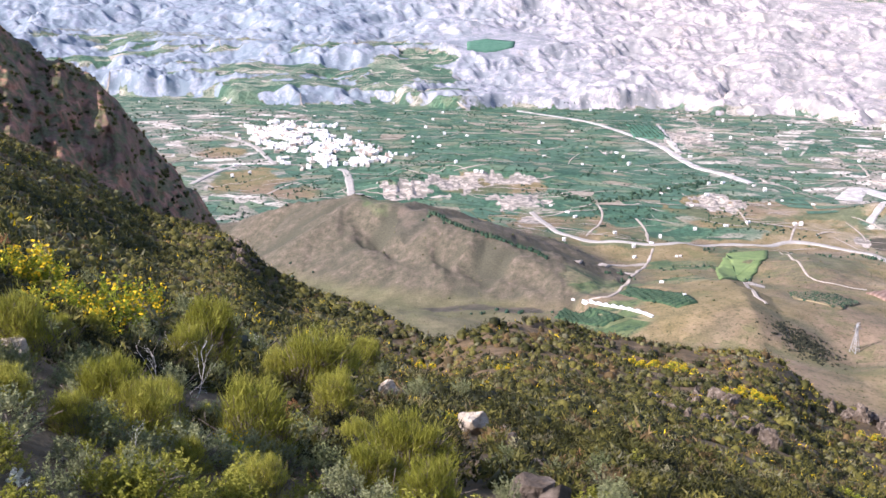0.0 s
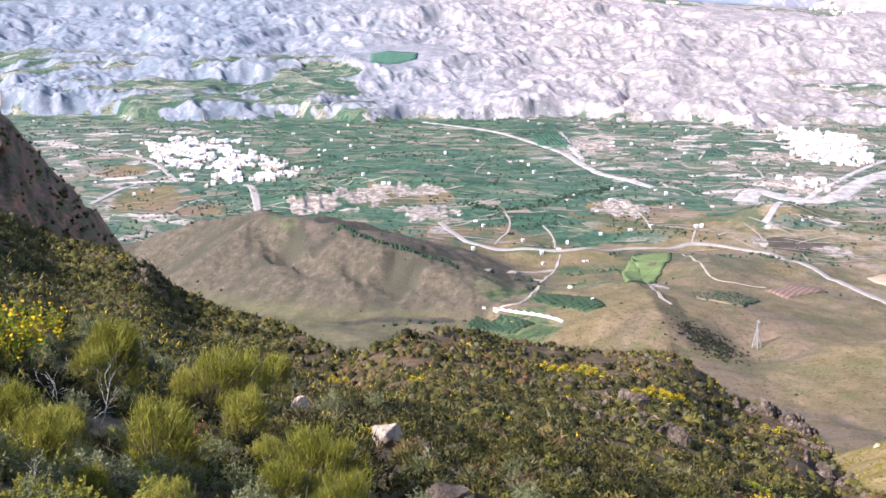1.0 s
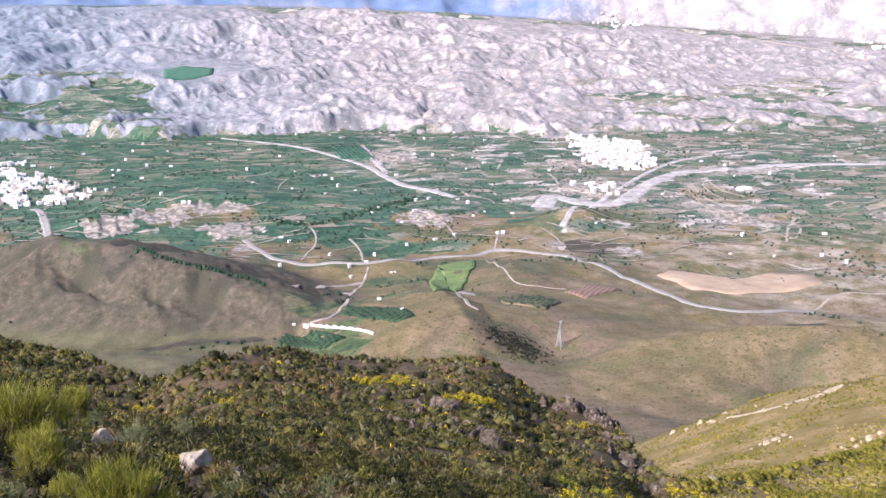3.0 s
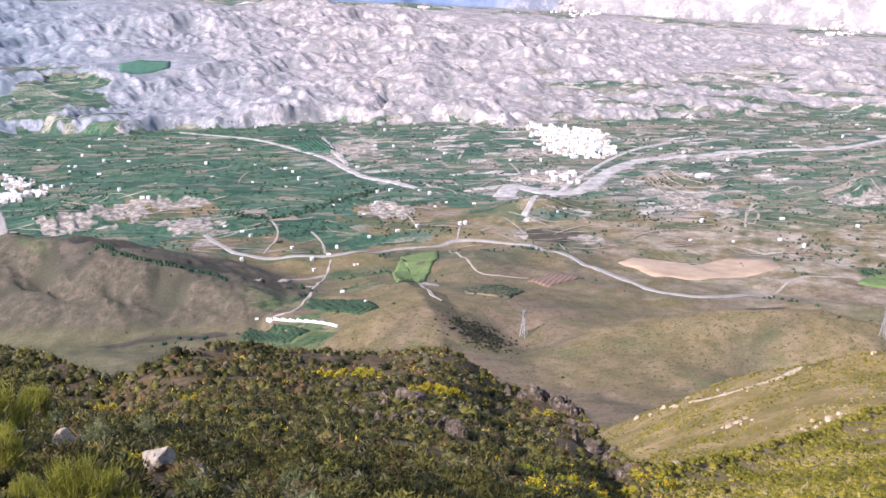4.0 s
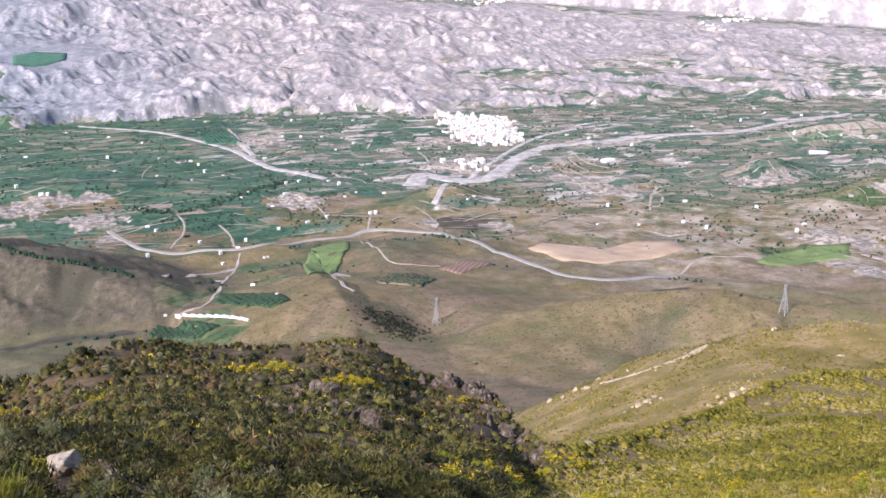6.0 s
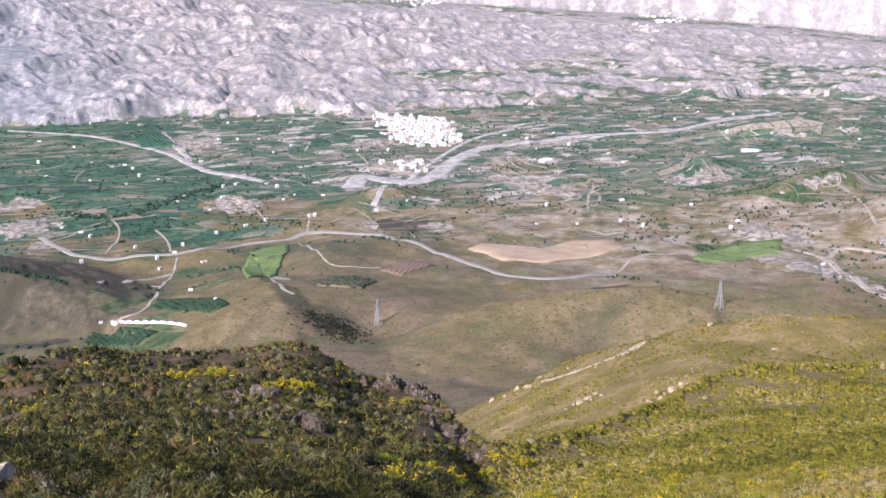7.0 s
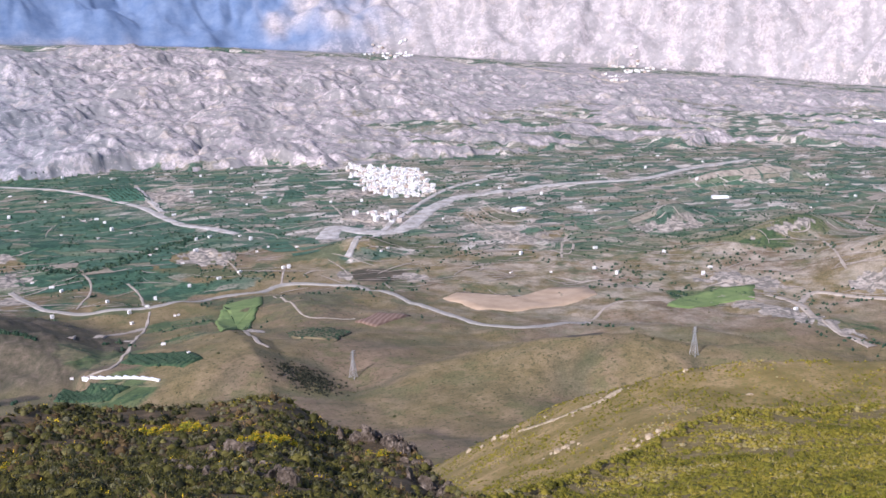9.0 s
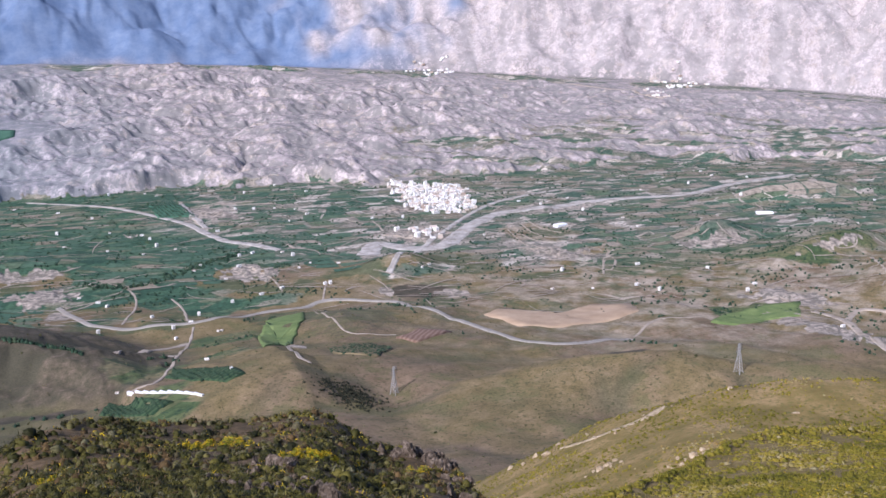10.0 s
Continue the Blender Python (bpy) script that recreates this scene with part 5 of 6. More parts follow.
GRASSES = [(-17.3, 41.5, 1.52, 2.13), (-0.7, 25.7, 1.01, 0.92), (-0.0, 27.1, 0.76, 0.69), (-1.0, 45.0, 1.01, 1.14)]
GORSE_FAR = [(19.7, 85.2, 1.39), (21.5, 86.2, 1.63), (22.2, 84.5, 1.28), (18.9, 86.8, 1.08), (23.0, 70.2, 1.18), (23.8, 68.9, 1.17), (25.1, 69.3, 1.0), (4.3, 58.4, 0.72), (-1.6, 76.0, 1.02), (1.9, 43.6, 0.6), (0.2, 58.6, 0.65), (1.3, 60.5, 0.52), (6.2, 67.4, 0.58), (38.0, 79.0, 1.2), (2.0, 61.8, 0.61), (7.1, 61.6, 0.53), (36.1, 86.2, 0.81), (1.9, 35.3, 0.4), (9.9, 30.8, 0.41), (34.6, 53.6, 1.39), (20.9, 38.0, 1.12), (29.9, 50.5, 1.14), (13.3, 26.9, 0.78), (18.4, 65.2, 0.59)]
STONES = [(0.8, 20.5, 0.84), (1.8, 20.7, 0.27), (-0.4, 10.7, 0.31), (-5.3, 11.6, 0.46), (-13.6, 52.0, 0.97), (-1.7, 30.3, 0.76)]
CRAG_NEAR = [(1.1, 10.9, 0.65), (1.4, 17.0, 0.5), (1.6, 13.9, 0.54), (1.4, 10.4, 0.48)]
CRAGS = [(-23.6, 112.0, 2.0), (-24.7, 118.9, 1.7), (-26.1, 122.7, 1.5), (-287.3, 1269.9, 1.8), (-266.5, 1241.0, 1.4), (19.7, 65.0, 1.85), (19.8, 63.1, 1.23), (12.8, 50.4, 0.84), (13.1, 55.0, 0.7), (17.0, 60.6, 0.94), (17.8, 53.3, 0.91), (38.3, 85.6, 1.97), (39.4, 84.7, 1.96), (40.8, 83.6, 2.07), (41.1, 80.4, 1.91), (40.5, 76.2, 1.62), (36.6, 67.7, 1.75), (37.1, 65.6, 1.24), (33.8, 57.6, 1.2), (16.8, 46.4, 1.24), (15.4, 48.0, 1.13), (1.5, 20.1, 0.44), (21.0, 51.8, 0.91), (13.7, 47.7, 0.93), (17.3, 49.3, 0.85)]
HILL_STONES = [(172.8, 256.6, 3.04), (165.3, 251.8, 3.35), (164.4, 264.2, 2.7), (163.6, 272.1, 2.76), (151.7, 168.3, 3.07), (153.7, 167.6, 1.96), (146.5, 167.2, 2.2), (142.1, 166.0, 2.17), (133.9, 159.0, 2.85), (128.0, 154.8, 2.01), (145.2, 193.1, 2.99), (142.1, 192.4, 2.67), (201.5, 210.5, 2.09), (199.4, 182.6, 2.28), (167.5, 262.1, 3.08), (173.1, 241.1, 2.18), (108.7, 103.4, 1.89)]
CHALK_CUT = [(167.7, 247.3), (169.0, 232.4), (172.9, 226.3), (181.4, 223.6), (189.8, 224.6)]


# ---- near plants ----
def leaf_material(name, *stops, glow=0.35, rough=0.7, by="random", scale=6.0):
    """Leaves: colour varied from plant to plant and blotched, some light let through."""
    m = Mat(name, rough)
    if by == "tone":
        a = m.node("ShaderNodeAttribute")
        a.attribute_name = "tone"
        f = a.outputs["Fac"]
    else:
        f = m.calc("ADD", m.calc("MULTIPLY", m.random(), 0.5), m.calc("MULTIPLY", m.island(), 0.5))
    c = m.ramp(f, *stops)
    c = m.mix(1.0, c, m.ramp(m.noise(scale, 3), (0.3, (0.6, 0.6, 0.6)), (0.7, (1.15, 1.15, 1.1))), "MULTIPLY")
    m.color(c)
    t = m.node("ShaderNodeBsdfTranslucent")
    m.link(c, t.inputs[0])
    mix = m.node("ShaderNodeMixShader")
    mix.inputs[0].default_value = glow
    m.link(m.b.outputs[0], mix.inputs[1])
    m.link(t.outputs[0], mix.inputs[2])
    m.link(mix.outputs[0], m.t.nodes["Material Output"].inputs[0])
    return m.m


MAT_BROOM = leaf_material("broom stems", (0.0, (0.16, 0.165, 0.02)), (0.5, (0.30, 0.295, 0.042)), (1.0, (0.47, 0.43, 0.09)))
MAT_GORSE = leaf_material("gorse leaves", (0.0, (0.17, 0.22, 0.02)), (0.5, (0.32, 0.36, 0.03)), (1.0, (0.50, 0.46, 0.05)))
MAT_GREY = leaf_material("grey-green leaves", (0.0, (0.115, 0.135, 0.05)), (0.5, (0.21, 0.225, 0.10)), (1.0, (0.38, 0.38, 0.20)))
MAT_RUST = leaf_material("dry rust leaves", (0.0, (0.24, 0.105, 0.045)), (0.5, (0.45, 0.21, 0.09)), (1.0, (0.63, 0.36, 0.165)))
MAT_YELLOW = leaf_material("yellow flowers", (0.0, (0.70, 0.43, 0.008)), (1.0, (0.85, 0.60, 0.02)), glow=0.25)
MAT_WHITE = leaf_material("white felted leaves", (0.0, (0.55, 0.57, 0.48)), (1.0, (0.80, 0.80, 0.70)), glow=0.2)
MAT_STRAW = leaf_material("dry grass", (0.0, (0.30, 0.25, 0.11)), (1.0, (0.55, 0.46, 0.24)))
MAT_TWIG = plain("grey twigs", (0.10, 0.075, 0.055), (0.22, 0.18, 0.14), 9.0)
MAT_BLEACHED = plain("bleached dead wood", (0.38, 0.34, 0.29), (0.62, 0.58, 0.51), 9.0)


def blades(g, base, way, length, width, bend=0.25):
    """Thin tapering blades as triangles and quads: 5 points each, as verts and faces."""
    n = len(base)
    side = np.cross(way, g.normal(size=(n, 3)))
    side /= np.linalg.norm(side, axis=1, keepdims=True)
    curl = g.normal(0, bend, (n, 3)) * length[:, None]
    mid, tip = base + way * length[:, None] * 0.55 + curl * 0.3, base + way * length[:, None] + curl
    w = width[:, None] if np.ndim(width) else width
    v = np.stack([base - side * w, base + side * w, mid + side * w, mid - side * w, tip], 1).reshape(-1, 3)
    k = np.arange(n)[:, None] * 5
    f = np.concatenate([k + np.array([[0, 1, 2, 3]]), k + np.array([[3, 2, 4, 4]])], 1).reshape(-1, 4)
    return v, f


def leaf_mesh(name, v, f, material, parent):
    """Links blade arrays as one part; a repeated corner makes a triangle."""
    me = bpy.data.meshes.new(name)
    me.from_pydata(v.tolist(), [], [tuple(dict.fromkeys(q)) for q in f.tolist()])
    me.materials.append(material)
    ob = new(name, me)
    ob.parent = parent
    return ob


def directions(g, n, spread, up=0.6):
    d = g.normal(size=(n, 3)) * (spread, spread, 0.35)
    d[:, 2] = np.abs(d[:, 2]) + up
    return d / np.linalg.norm(d, axis=1, keepdims=True)


def twigs(g, count, reach, thick, tall):
    """Woody stems from one root, forked once."""
    bm = bmesh.new()
    for d in directions(g, count, 0.6, 0.7):
        p = Vector((g.normal(0, 0.04), g.normal(0, 0.04), -0.05))
        for k in range(3):
            q = p + Vector(d) * reach * 0.33 + Vector(g.normal(0, 0.04, 3))
            q.z = min(q.z, tall)
            strut(bm, p, q, thick * (1 - 0.28 * k))
            if k:
                strut(bm, p, p + (q - p).length * Vector(directions(g, 1, 0.9, 0.5)[0]) * 1.2, thick * 0.5)
            p = q
    return bm


def needles(g, base, way, length, width):
    """Fine straight needles, one triangle each."""
    side = np.cross(way, g.normal(size=base.shape))
    side *= width / np.linalg.norm(side, axis=1, keepdims=True)
    v = np.stack([base - side, base + side, base + way * length[:, None]], 1).reshape(-1, 3)
    return v, np.arange(len(v)).reshape(-1, 3)


def broom(seed):
    """A broom bush one metre wide and high: woody stems, dry inner twigs and rounded tufts of fine green needles."""
    g = np.random.RandomState(seed)
    top = empty("broom_bush", 0, 0, 0)
    part("stem", twigs(g, 8, 0.75, 0.014, 0.7), MAT_TWIG, top, "grey woody stems")
    tips = 95
    th, cz = g.rand(tips) * 6.283, g.rand(tips) ** 0.6
    rad = np.sqrt(1 - cz * cz * 0.8) * g.uniform(0.5, 1.0, tips) * (1 + 0.25 * np.sin(2 * th + seed))
    root = np.stack([0.40 * rad * np.cos(th), 0.40 * rad * np.sin(th), 0.08 + 0.66 * cz * g.uniform(0.75, 1.1, tips)], -1)
    lean = np.stack([root[:, 0] * 0.9, root[:, 1] * 0.9, np.full(tips, 0.8)], -1) + g.normal(0, 0.1, (tips, 3))
    lean /= np.linalg.norm(lean, axis=1, keepdims=True)
    for name, mat, per, spray, reach, drop in (("foliage", MAT_BROOM, 64, 0.34, (0.06, 0.15), 0.0), ("dry_twig", MAT_TWIG, 12, 0.4, (0.1, 0.22), 0.14)):
        k = np.repeat(np.arange(tips), per)
        n = len(k)
        way = lean[k] + g.normal(0, spray, (n, 3))
        way /= np.linalg.norm(way, axis=1, keepdims=True)
        base = root[k] + g.normal(0, 0.05, (n, 3)) - (0, 0, drop)
        v, f = needles(g, base, way, g.uniform(*reach, n), 0.0042)
        ob = leaf_mesh(name, v, f, mat, top)
    return tagged(top, "olive-green broom bush with fine upright needle-like stems", "bush", "broom bushes")


def leafy(name, seed, material, sprigs, per, size, label, category, group, flowers=0, flower_material=None, wide=0.42, tall=0.8):
    """A rounded leafy shrub one metre wide: stems, sprigs of leaves and, if any, flowers."""
    g = np.random.RandomState(seed)
    top = empty(name, 0, 0, 0)
    tagged(part("stem", twigs(g, 5, 0.5, 0.016, 0.5), MAT_TWIG, top), "grey woody stems", kind="stuff")
    th, cz = g.rand(sprigs) * 6.283, g.rand(sprigs) ** 0.75
    rad = np.sqrt(1 - cz * cz) * wide * (1 + 0.25 * np.sin(3 * th + seed)) * g.uniform(0.55, 1.05, sprigs)
    tip = np.stack([rad * np.cos(th), rad * np.sin(th), tall * cz * g.uniform(0.6, 1.05, sprigs)], -1)
    out = tip + np.array([0, 0, 0.15])
    out /= np.linalg.norm(out, axis=1, keepdims=True)
    k = np.repeat(np.arange(sprigs), per)
    n = len(k)
    u = g.rand(n)
    base = tip[k] - out[k] * (u * 0.2)[:, None] + g.normal(0, 0.012, (n, 3))
    way = out[k] * 0.6 + g.normal(0, 0.55, (n, 3))
    way /= np.linalg.norm(way, axis=1, keepdims=True)
    v, f = needles(g, base, way, size * g.uniform(0.7, 1.4, n), size * 0.24)
    leaf_mesh("foliage", v, f, material, top)
    if flowers:
        j = g.choice(np.where(cz > 0.25)[0], flowers)
        way = directions(g, flowers, 1.0, 0.2)
        v, f = blades(g, tip[j] + g.normal(0, 0.035, (flowers, 3)), way, np.full(flowers, 0.045), np.full(flowers, 0.017), 0.1)
        tagged(leaf_mesh("blossom", v, f, flower_material, top), kind="stuff")
    return tagged(top, label, category, group)


def dead_branch(seed):
    """A bare forked branch, bleached by the sun."""
    g = np.random.RandomState(seed)
    top = empty("dead_branch", 0, 0, 0)

    def grow(p, d, length, thick, depth):
        bm = bmesh.new()
        sub = []
        for k in range(4):
            q = p + d * length / 4
            strut(bm, p, q + d * thick, thick * (1 - 0.14 * k))
            if depth and k > 0:
                e = (d + Vector(g.normal(0, 0.55, 3))).normalized()
                e.z = abs(e.z) * 0.8
                sub.append((q.copy(), e, length * g.uniform(0.4, 0.7), thick * 0.55))
            p, d = q, (d + Vector(g.normal(0, 0.16, 3))).normalized()
        for s in sub:
            bm2 = grow(*s, depth - 1)
            me = bpy.data.meshes.new("tmp")
            bm2.to_mesh(me)
            bm2.free()
            bm.from_mesh(me)
            bpy.data.meshes.remove(me)
        return bm
    for i in range(2):
        part("branch", grow(Vector((0, 0, -0.05)), Vector((g.normal(0, 0.5), g.normal(0, 0.3), 1)).normalized(), g.uniform(0.6, 1.0), 0.011, 2), MAT_BLEACHED, top)
    return tagged(top, "bare bleached dead branch with forked twigs", "branch", "dead branches")


def grass(seed):
    g = np.random.RandomState(seed)
    top = empty("grass_tuft", 0, 0, 0)
    for part_name, n, tall, w in (("foliage", 220, 0.6, 0.006), ("seed_head", 24, 1.15, 0.005)):
        base = np.stack([g.normal(0, 0.12, n), g.normal(0, 0.12, n), np.full(n, -0.03)], -1)
        v, f = blades(g, base, directions(g, n, 0.28, 0.9), tall * g.uniform(0.6, 1.1, n), np.full(n, w), 0.12)
        leaf_mesh(part_name, v, f, MAT_STRAW, top)
    return tagged(top, "tuft of dry straw-coloured grass with tall stalks", "grass", "grass tufts")


def plant_out(kinds, places, seed, wide=1.0, high=1.0):
    """Sets copies of the kinds at places (x, y, width, height), each turned and sized its own way."""
    g = np.random.RandomState(seed)
    open_strip = [p for p in places if not (0.3 < math.degrees(math.atan2(p[0], p[1])) < 3.9 and 8.5 < p[1] < 20.6)]
    for i, (x, y, w, h) in enumerate(open_strip):
        ob = kinds[i % len(kinds)]
        m = pose(x, y, ground(x, y) - 0.04, g.uniform(-5, 5), g.uniform(-5, 5), g.uniform(0, 360))
        if i >= len(kinds):
            ob = copy_thing(ob, m)
        ob.matrix_basis = m @ Matrix.Diagonal((w * wide, w * wide, h * high, 1))


def scattered(count, az, r, size, seed, aspect=0.8):
    """Places spread at random over a stretch of slope."""
    g = np.random.RandomState(seed)
    a, d = np.radians(g.uniform(*az, count)), np.sqrt(g.uniform(r[0] ** 2, r[1] ** 2, count))
    w = g.uniform(*size, count)
    return [(float(p * math.sin(q)), float(p * math.cos(q)), float(s), float(s * aspect)) for p, q, s in zip(d, a, w)]


def rust(seed):
    return leafy("dry_shrub", seed, MAT_RUST, 70, 16, 0.05, "dry rust-brown shrub with withered leaves", "shrub", "dry shrubs")


plant_out([broom(1), broom(2), broom(3)], BROOMS + scattered(8, (-26, 2), (7, 26), (0.5, 1.0), 31, 0.95), 41, 1.2, 1.3)
plant_out([leafy("gorse_bush", s, MAT_GORSE, 105, 14, 0.05, "yellow-green gorse bush with yellow flowers", "bush", "gorse bushes", 170, MAT_YELLOW) for s in (4, 5)],
          GORSE + scattered(14, (22, 56), (14, 42), (0.6, 1.2), 32), 42, 1.35, 1.25)
plant_out([leafy("grey_shrub", s, MAT_GREY, 120, 16, 0.045, "grey-green leafy shrub on the slope", "shrub", "grey shrubs") for s in (6, 7, 8)],
          GREY_SHRUBS + scattered(64, (-28, 12), (4.6, 15), (0.4, 0.85), 33), 43, 1.25, 1.1)
plant_out([leafy("olive_shrub", s, MAT_BROOM, 110, 16, 0.05, "olive-green leafy shrub on the slope", "shrub", "olive shrubs") for s in (51, 52)],
          scattered(34, (-28, 14), (4.6, 17), (0.4, 0.85), 36) + scattered(26, (-29, -12), (4.0, 8.5), (0.3, 0.55), 37), 50, 1.15)
plant_out([leafy("green_shrub", s, MAT_GORSE, 85, 12, 0.06, "low bright green shrub on the slope", "shrub", "green shrubs") for s in (9, 10)],
          scattered(34, (24, 57), (14, 45), (0.6, 1.3), 34, 0.6), 44)
plant_out([rust(11), rust(12)], RUST_SHRUBS + scattered(20, (-26, 50), (6, 40), (0.35, 0.7), 35), 45)
plant_out([leafy("white_leaved_plant", 13, MAT_WHITE, 40, 14, 0.09, "pale white-felted plant among the shrubs", "plant", "white-leaved plants")], WHITE_FLOWERS, 46)
plant_out([dead_branch(14), dead_branch(15)], DEAD_BRANCHES, 47)
plant_out([grass(16), grass(17)], GRASSES, 48)
plant_out([leafy("flowering_gorse", s, MAT_GORSE, 60, 8, 0.09, "gorse bush covered with bright yellow flowers", "bush", "flowering gorse", 260, MAT_YELLOW) for s in (18, 19)],
          [(x + w * a, y + w * b, 1.3 * w * c, w * c * 0.9) for x, y, w in GORSE_FAR for a, b, c in ((0, 0, 1.0), (0.9, 0.5, 0.7), (-0.8, 0.6, 0.75))], 49, 1.15)

# ---- scrub over the slope, the spur and the hill ----
MAT_SCRUB = leaf_material("spur scrub", (0.0, (0.020, 0.022, 0.006)), (0.2, (0.052, 0.053, 0.011)), (0.34, (0.112, 0.103, 0.021)), (0.46, (0.175, 0.153, 0.033)), (0.53, (0.185, 0.178, 0.10)), (0.62, (0.08, 0.055, 0.022)),
                          (0.76, (0.165, 0.105, 0.042)), (0.88, (0.23, 0.155, 0.07)), (0.92, (0.68, 0.49, 0.012)), by="tone", scale=3.0, glow=0.22)
MAT_GREEN = leaf_material("green scrub", (0.0, (0.12, 0.115, 0.013)), (0.3, (0.23, 0.205, 0.024)), (0.48, (0.35, 0.275, 0.038)), (0.60, (0.40, 0.345, 0.19)), (0.74, (0.40, 0.265, 0.075)),
                          (0.88, (0.46, 0.30, 0.11)), (0.92, (0.74, 0.50, 0.02)), by="tone", scale=3.0, glow=0.28)


def spread(count, az, r, seed, gaps=-0.4):
    g = np.random.RandomState(seed)
    a, d = np.radians(g.uniform(*az, count)), np.sqrt(g.uniform(r[0] ** 2, r[1] ** 2, count))
    x, y = d * np.sin(a), d * np.cos(a)
    ok = (d < np.interp(np.degrees(a), BROW_AZ, BROW_R) + 8) & (N1.fbm(x / 7, y / 7, 2) > gaps)
    # a bare stony strip before the pale boulder
    b = np.degrees(a) - math.degrees(math.atan2(STONES[0][0], STONES[0][1]))
    ok &= ~((np.abs(b + 0.2) < 1.0) & (d > 11) & (d < STONES[0][1] + 0.5))
    return x[ok], y[ok]


def scrub(name, count, az, r, size, leaves, leaf, material, seed, shift=0.0, flowering=0.02, gaps=-0.5, core=0.72, vary=0.22, tall=(0.7, 1.25)):
    x, y = spread(count, az, r, seed, gaps)
    g = np.random.RandomState(seed + 1)
    n = len(x)
    left = np.interp(np.degrees(np.arctan2(x, y)), [-12, 6], [-0.08, 0.0])
    tone = np.clip(0.43 + shift + left + 0.24 * N2.fbm(x / 14, y / 14, 3) + g.normal(0, vary, n), 0, 0.86)
    w = g.uniform(*size, n) * (1 + 0.5 * (g.rand(n) < 0.12))
    blooming = g.rand(n) < flowering * (1 + 3 * (N3.fbm(x / 20, y / 20, 2) > 0.25))
    clumps(name, x, y, w, w * g.uniform(*tall, n), leaves, leaf, material, "low mixed scrub covering the mountain slope", "scrub", seed + 2, blooming=blooming, tone=tone, core=core)


scrub("scrub_near", 1000, (-28, 32), (11.5, 26), (0.18, 0.42), 160, 0.05, MAT_SCRUB, 61, shift=-0.2, flowering=0.0, core=0.5)
scrub("scrub_spur", 7200, (-28, 31), (24, 62), (0.16, 0.46), 21, 0.075, MAT_SCRUB, 64, shift=-0.13, flowering=0.02)
scrub("scrub_brow", 12500, (-28, 32), (58, 150), (0.24, 0.62), 12, 0.13, MAT_SCRUB, 67, shift=0.02, flowering=0.045)
scrub("scrub_left", 6500, (-28, -4), (30, 150), (0.34, 0.8), 10, 0.15, MAT_SCRUB, 76, shift=0.02, flowering=0.02, gaps=-0.8, vary=0.1)
scrub("scrub_right_near", 3600, (31, 58), (11, 45), (0.14, 0.38), 48, 0.05, MAT_GREEN, 70, shift=-0.04, flowering=0.012, gaps=-0.8, vary=0.13, tall=(0.5, 0.9))
scrub("scrub_right", 12500, (31, 58), (42, 140), (0.24, 0.55), 8, 0.12, MAT_GREEN, 73, shift=-0.05, flowering=0.012, gaps=-0.8, vary=0.11, tall=(0.4, 0.8))


def hill_scrub():
    g = np.random.RandomState(80)
    n = 16000
    a, d = np.radians(g.uniform(25, 58, n)), np.sqrt(g.uniform(125 ** 2, 345 ** 2, n))
    x, y = d * np.sin(a), d * np.cos(a)
    ok = N1.fbm(x / 22, y / 22, 3) + g.normal(0, 0.2, n) > -0.15
    x, y = x[ok], y[ok]
    w = g.uniform(0.25, 0.62, len(x))
    tone = np.clip(0.38 + 0.3 * N2.fbm(x / 40, y / 40, 3) + g.normal(0, 0.14, len(x)), 0, 0.86)
    clumps("hill_scrub", x, y, w, w * 0.8, 1, 0.4, MAT_GREEN, "low scrub dotted over the rounded hill", "scrub", 81, tone=tone)


hill_scrub()


# ---- stones, crags and the cliff ----
def rock_material(name, dark, mid, light, scale):
    m = Mat(name, 0.92)
    c = m.ramp(m.noise(scale, 8, 0.7), (0.3, dark), (0.5, mid), (0.72, light))
    c = m.mix(m.step(m.noise(scale * 0.45, 4), 0.55, 0.7), c, dark)
    m.color(c).bump(m.noise(scale * 5, 8, 0.7), 0.08, 0.9)
    return m.m


MAT_LIMESTONE = rock_material("pale limestone", (0.24, 0.185, 0.12), (0.46, 0.38, 0.28), (0.64, 0.56, 0.44), 3.0)
MAT_CRAG = rock_material("grey crag", (0.05, 0.038, 0.026), (0.115, 0.088, 0.064), (0.34, 0.28, 0.22), 2.2)


MAT_HILLROCK = rock_material("weathered hill rock", (0.20, 0.15, 0.09), (0.42, 0.33, 0.215), (0.60, 0.50, 0.35), 0.8)


def boulder(seed, material, cuts=9, level=4, rough=0.035):
    """A broken stone about one metre wide, with flat faces and worn edges."""
    g = np.random.RandomState(seed)
    bm = bmesh.new()
    bmesh.ops.create_icosphere(bm, subdivisions=level, radius=0.6)
    planes = [(Vector(g.normal(size=3)).normalized(), g.uniform(0.2, 0.42)) for _ in range(cuts)]
    for v in bm.verts:
        for n, d in planes:
            over = v.co.dot(n) - d
            if over > 0:
                v.co -= n * over * 0.99
        v.co += v.co.normalized() * (rough * noise.fractal(v.co * 5.0 + Vector((seed, 0, 0)), 0.8, 2.0, 4))
        v.co.z = v.co.z * 0.8 + 0.12
    me = bpy.data.meshes.new("boulder")
    bm.to_mesh(me)
    bm.free()
    me.materials.append(material)
    return me


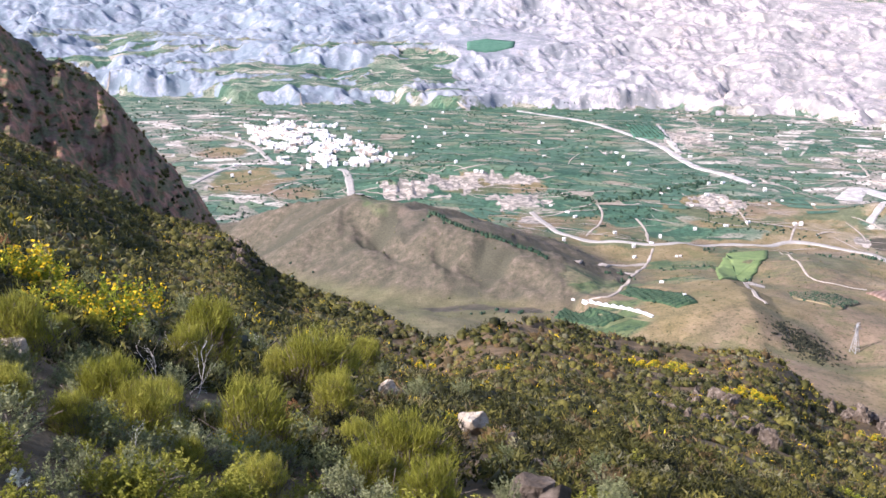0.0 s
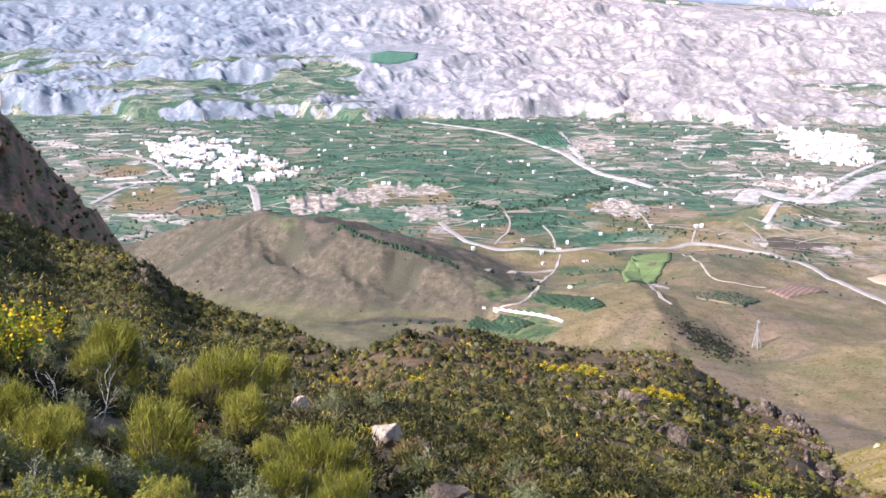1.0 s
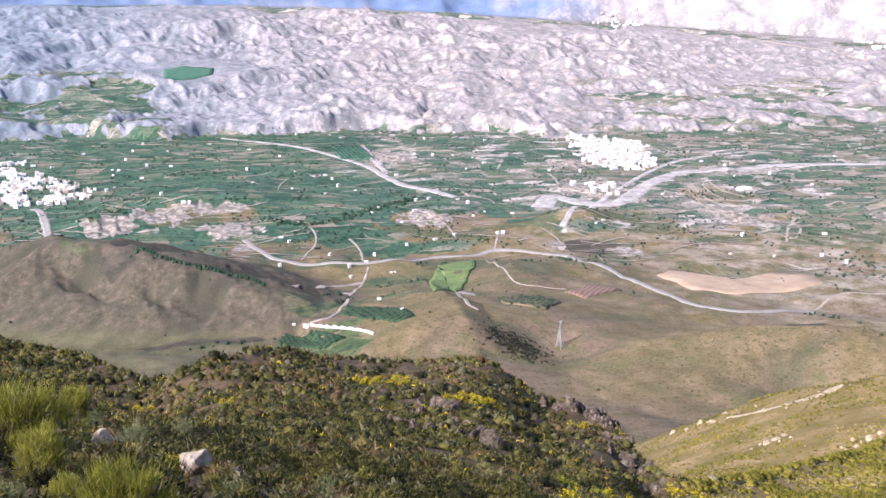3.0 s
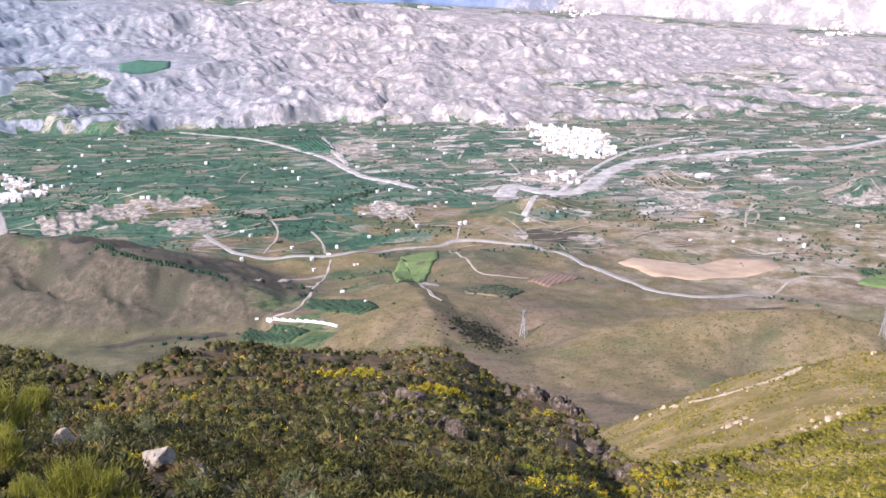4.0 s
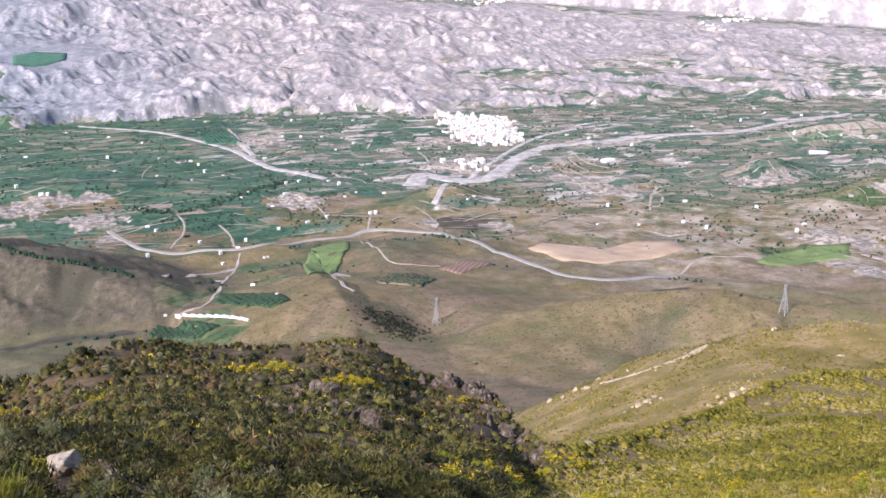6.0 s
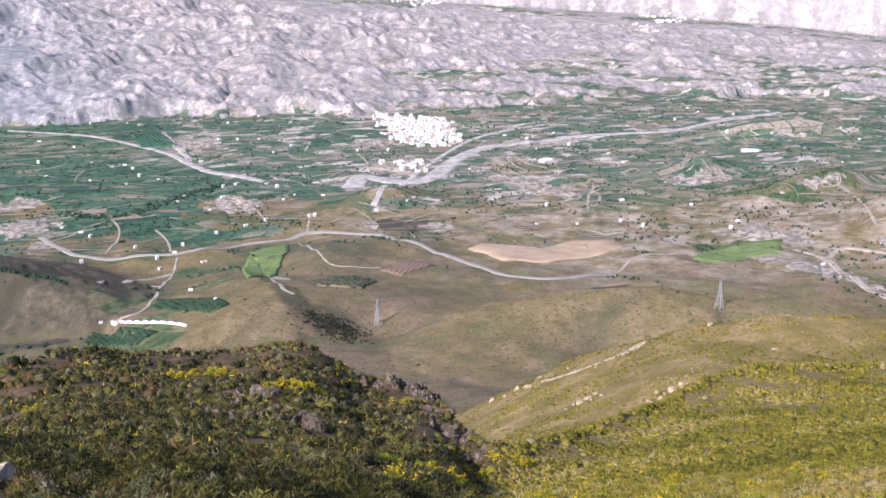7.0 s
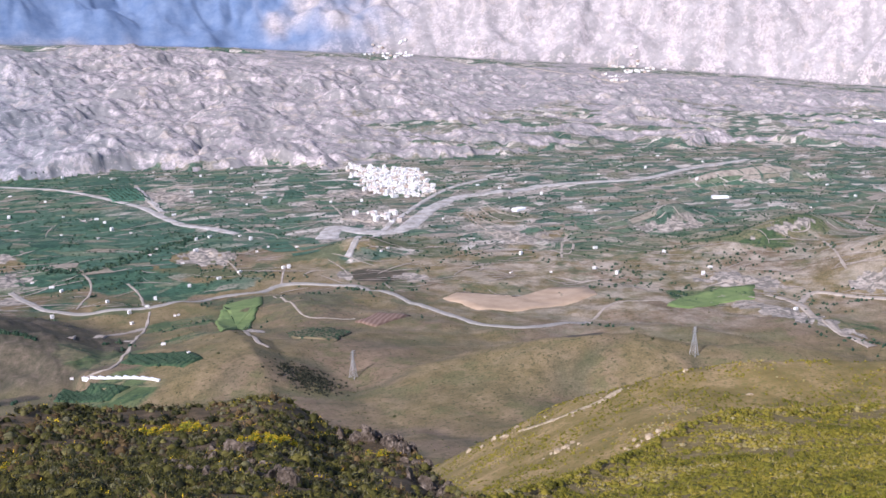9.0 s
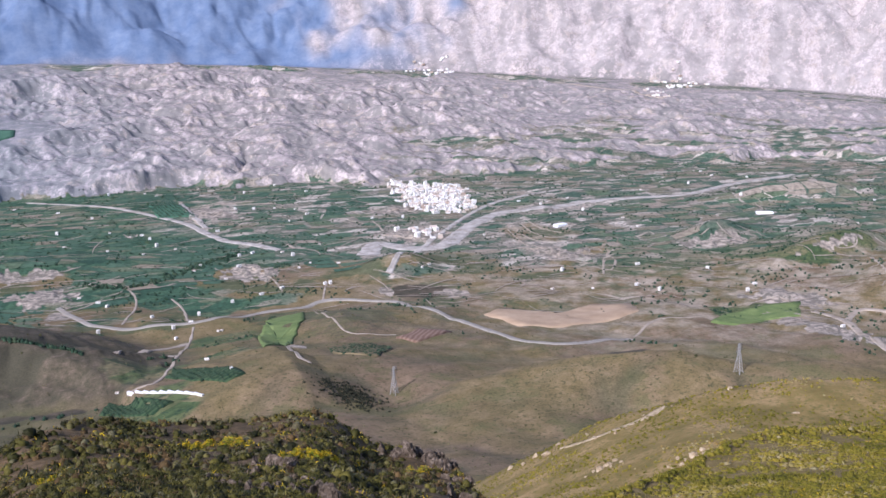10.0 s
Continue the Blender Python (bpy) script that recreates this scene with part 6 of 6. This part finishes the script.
def set_stones(name, meshes, places, label, group, seed, tall=(0.7, 1.2), sink=0.05, grow=1.0):
    g = np.random.RandomState(seed)
    for i, (x, y, w) in enumerate(places):
        w = w * grow
        ob = new(name, meshes[i % len(meshes)])
        ob.matrix_basis = pose(x, y, ground(x, y) + sink * w, g.uniform(-12, 12), g.uniform(-12, 12), g.uniform(0, 360)) @ Matrix.Diagonal((w, w * g.uniform(0.75, 1), w * g.uniform(*tall), 1))
        tagged(ob, label, "rock", group)


set_stones("boulder", [boulder(s, MAT_LIMESTONE) for s in (21, 22, 23)], STONES, "pale weathered limestone boulder in the scrub", "boulders", 90, (1.45, 1.8), 0.25, 0.82)
set_stones("crag", [boulder(s, MAT_CRAG, 12, 4) for s in (21, 23)], CRAG_NEAR, "weathered brown rock beside the shrubs", "rock outcrops", 93, (0.9, 1.2), 0.1)
set_stones("crag", [boulder(s, MAT_CRAG, 7, 4, 0.13) for s in (24, 25, 26)], [(x + w * a, y + w * b, w * c) for x, y, w in CRAGS for a, b, c in ((0, 0, 1.0), (0.7, 0.4, 0.7), (-0.6, 0.5, 0.8))], "grey weathered rock outcrop on the spur", "rock outcrops", 91, (0.9, 1.5), -0.14, 1.05)
set_stones("boulder", [boulder(s, MAT_HILLROCK, 8, 3, 0.1) for s in (27, 28)], HILL_STONES + [(x + w * a, y + w * b, w * c) for x, y, w in HILL_STONES[4:12] for a, b, c in ((1.1, 0.5, 0.6), (-0.9, 0.8, 0.5), (0.4, -1.3, 0.45))] + [(x + 3.2 * math.sin(7.0 * k), y + 4.0 * math.cos(5.0 * k), 0.7 + 0.25 * (k % 4)) for k, (x, y) in enumerate(curve_points(CHALK_CUT, 2.6).tolist())], "pale rock showing through the hillside scrub", "hillside rocks", 92, (0.5, 0.9), -0.12)
ob = ribbon("bare_cut", CHALK_CUT, (1.0, 3.0), MAT_HILLROCK, 0.2, 2.4)
tagged(ob, "strip of bare pale earth on the hillside", "bare earth", kind="structure")

CLIFF_AZ = [-34, -28, -23.4, -22, -19.6, -18.2, -17.3, -15.6, -14.3, -13.2, -12.7]
CLIFF_DIP = [-1, -2.6, -4.1, -5.6, -6.7, -7.9, -9.5, -12.0, -13.6, -15.4, -16.6]


def cliff_material():
    m = Mat("red-brown cliff", 0.95)
    stretched = m.node("ShaderNodeMapping")
    stretched.inputs["Scale"].default_value = (1, 1, 0.35)
    m.link(m.pos, stretched.inputs["Vector"])
    s = stretched.outputs[0]
    rock = m.ramp(m.noise(0.16, 8, 0.7, s), (0.3, (0.10, 0.062, 0.044)), (0.5, (0.24, 0.14, 0.10)), (0.7, (0.40, 0.24, 0.17)))
    red = m.ramp(m.noise(0.5, 6, 0.7, s), (0.3, (0.299, 0.122, 0.0748)), (0.7, (0.626, 0.326, 0.204)))
    c = m.mix(m.step(m.noise(0.09, 5, 0.65, s), 0.47, 0.58), rock, red)
    up = m.node("ShaderNodeSeparateXYZ")
    m.link(m.node("ShaderNodeNewGeometry").outputs["Normal"], up.inputs[0])
    moss = m.calc("MULTIPLY", m.step(up.outputs[2], 0.22, 0.5), m.step(m.noise(0.3, 6, 0.7), 0.45, 0.55))
    c = m.mix(moss, c, m.ramp(m.noise(1.2, 4), (0.3, (0.085, 0.0935, 0.0425)), (0.7, (0.221, 0.204, 0.102))))
    tufts = m.step(m.noise(0.42, 6, 0.75), 0.52, 0.60)
    c = m.mix(m.calc("MULTIPLY", tufts, 0.75), c, m.ramp(m.noise(1.2, 4), (0.3, (0.06, 0.06, 0.024)), (0.7, (0.15, 0.13, 0.055))))
    m.color(c).bump(m.noise(0.8, 8, 0.75), 0.8, 1.0)
    return m.m


def cliff():
    """The rock wall behind the slope: a gullied face, its rounded top and the slope behind."""
    az = np.linspace(-30, -12.7, 230)
    v = np.concatenate([np.linspace(0, 1, 130), 1 + np.linspace(0.03, 1, 14)])
    V, A = np.meshgrid(v, az, indexing="ij")
    top = np.interp(A, *softened(CLIFF_AZ, CLIFF_DIP, 0.35))
    base = np.interp(A, *softened(BROW_AZ, BROW_DIP, 0.6)) - 5.0
    u = np.clip(V, 0, 1)
    r = 200 + 50 * u ** 1.4
    z = r * tan_deg(base + (top - base) * u)
    back = np.clip(V - 1, 0, 1)
    s = A * 4.0
    deep = 5 * (N1.ridged(s / 17, z / 40, 4) - 0.8) + 3.6 * N2.fbm(s / 5, z / 7, 5) + 2.0 * (N3.ridged(s / 6.5, z / 9, 4) - 0.7)
    r = r - deep * np.sin(np.pi * np.clip(u, 0.04, 0.9)) ** 0.6 * (1 - back)
    z = z + (1.5 * N1.fbm(s / 3.1, V * 3, 4) * ramp01(u, 0.6, 1.0)) - back * 60 * back
    r = r + back * 90
    A = np.radians(A)
    ob = sheet("cliff", np.stack([r * np.sin(A), r * np.cos(A), z + EYE], -1).reshape(-1, 3), grid_faces(len(v), len(az)), cliff_material())
    tagged(ob, "dark red-brown rock cliff with scrub on its ledges", "cliff", kind="structure")
    # scrub on the ledges and along the top
    g = np.random.RandomState(95)
    n = 1700
    i, j = g.randint(20, len(v) - 4, n), g.randint(2, len(az) - 2, n)
    k = N2.fbm(az[j] / 0.9, v[i] * 9, 3) + 0.5 * (v[i] > 0.93)
    i, j = i[k > 0.05], j[k > 0.05]
    x, y = (r * np.sin(A))[i, j], (r * np.cos(A))[i, j]
    w = g.uniform(0.3, 0.8, len(x))
    clumps("cliff_scrub", x, y, w, w, 14, 0.3, MAT_SCRUB, "dark scrub clinging to the cliff ledges", "scrub", 96,
           lift=(z + EYE)[i, j] - height(x, y), tone=np.clip(g.normal(0.33, 0.1, len(x)), 0, 0.5))


cliff()
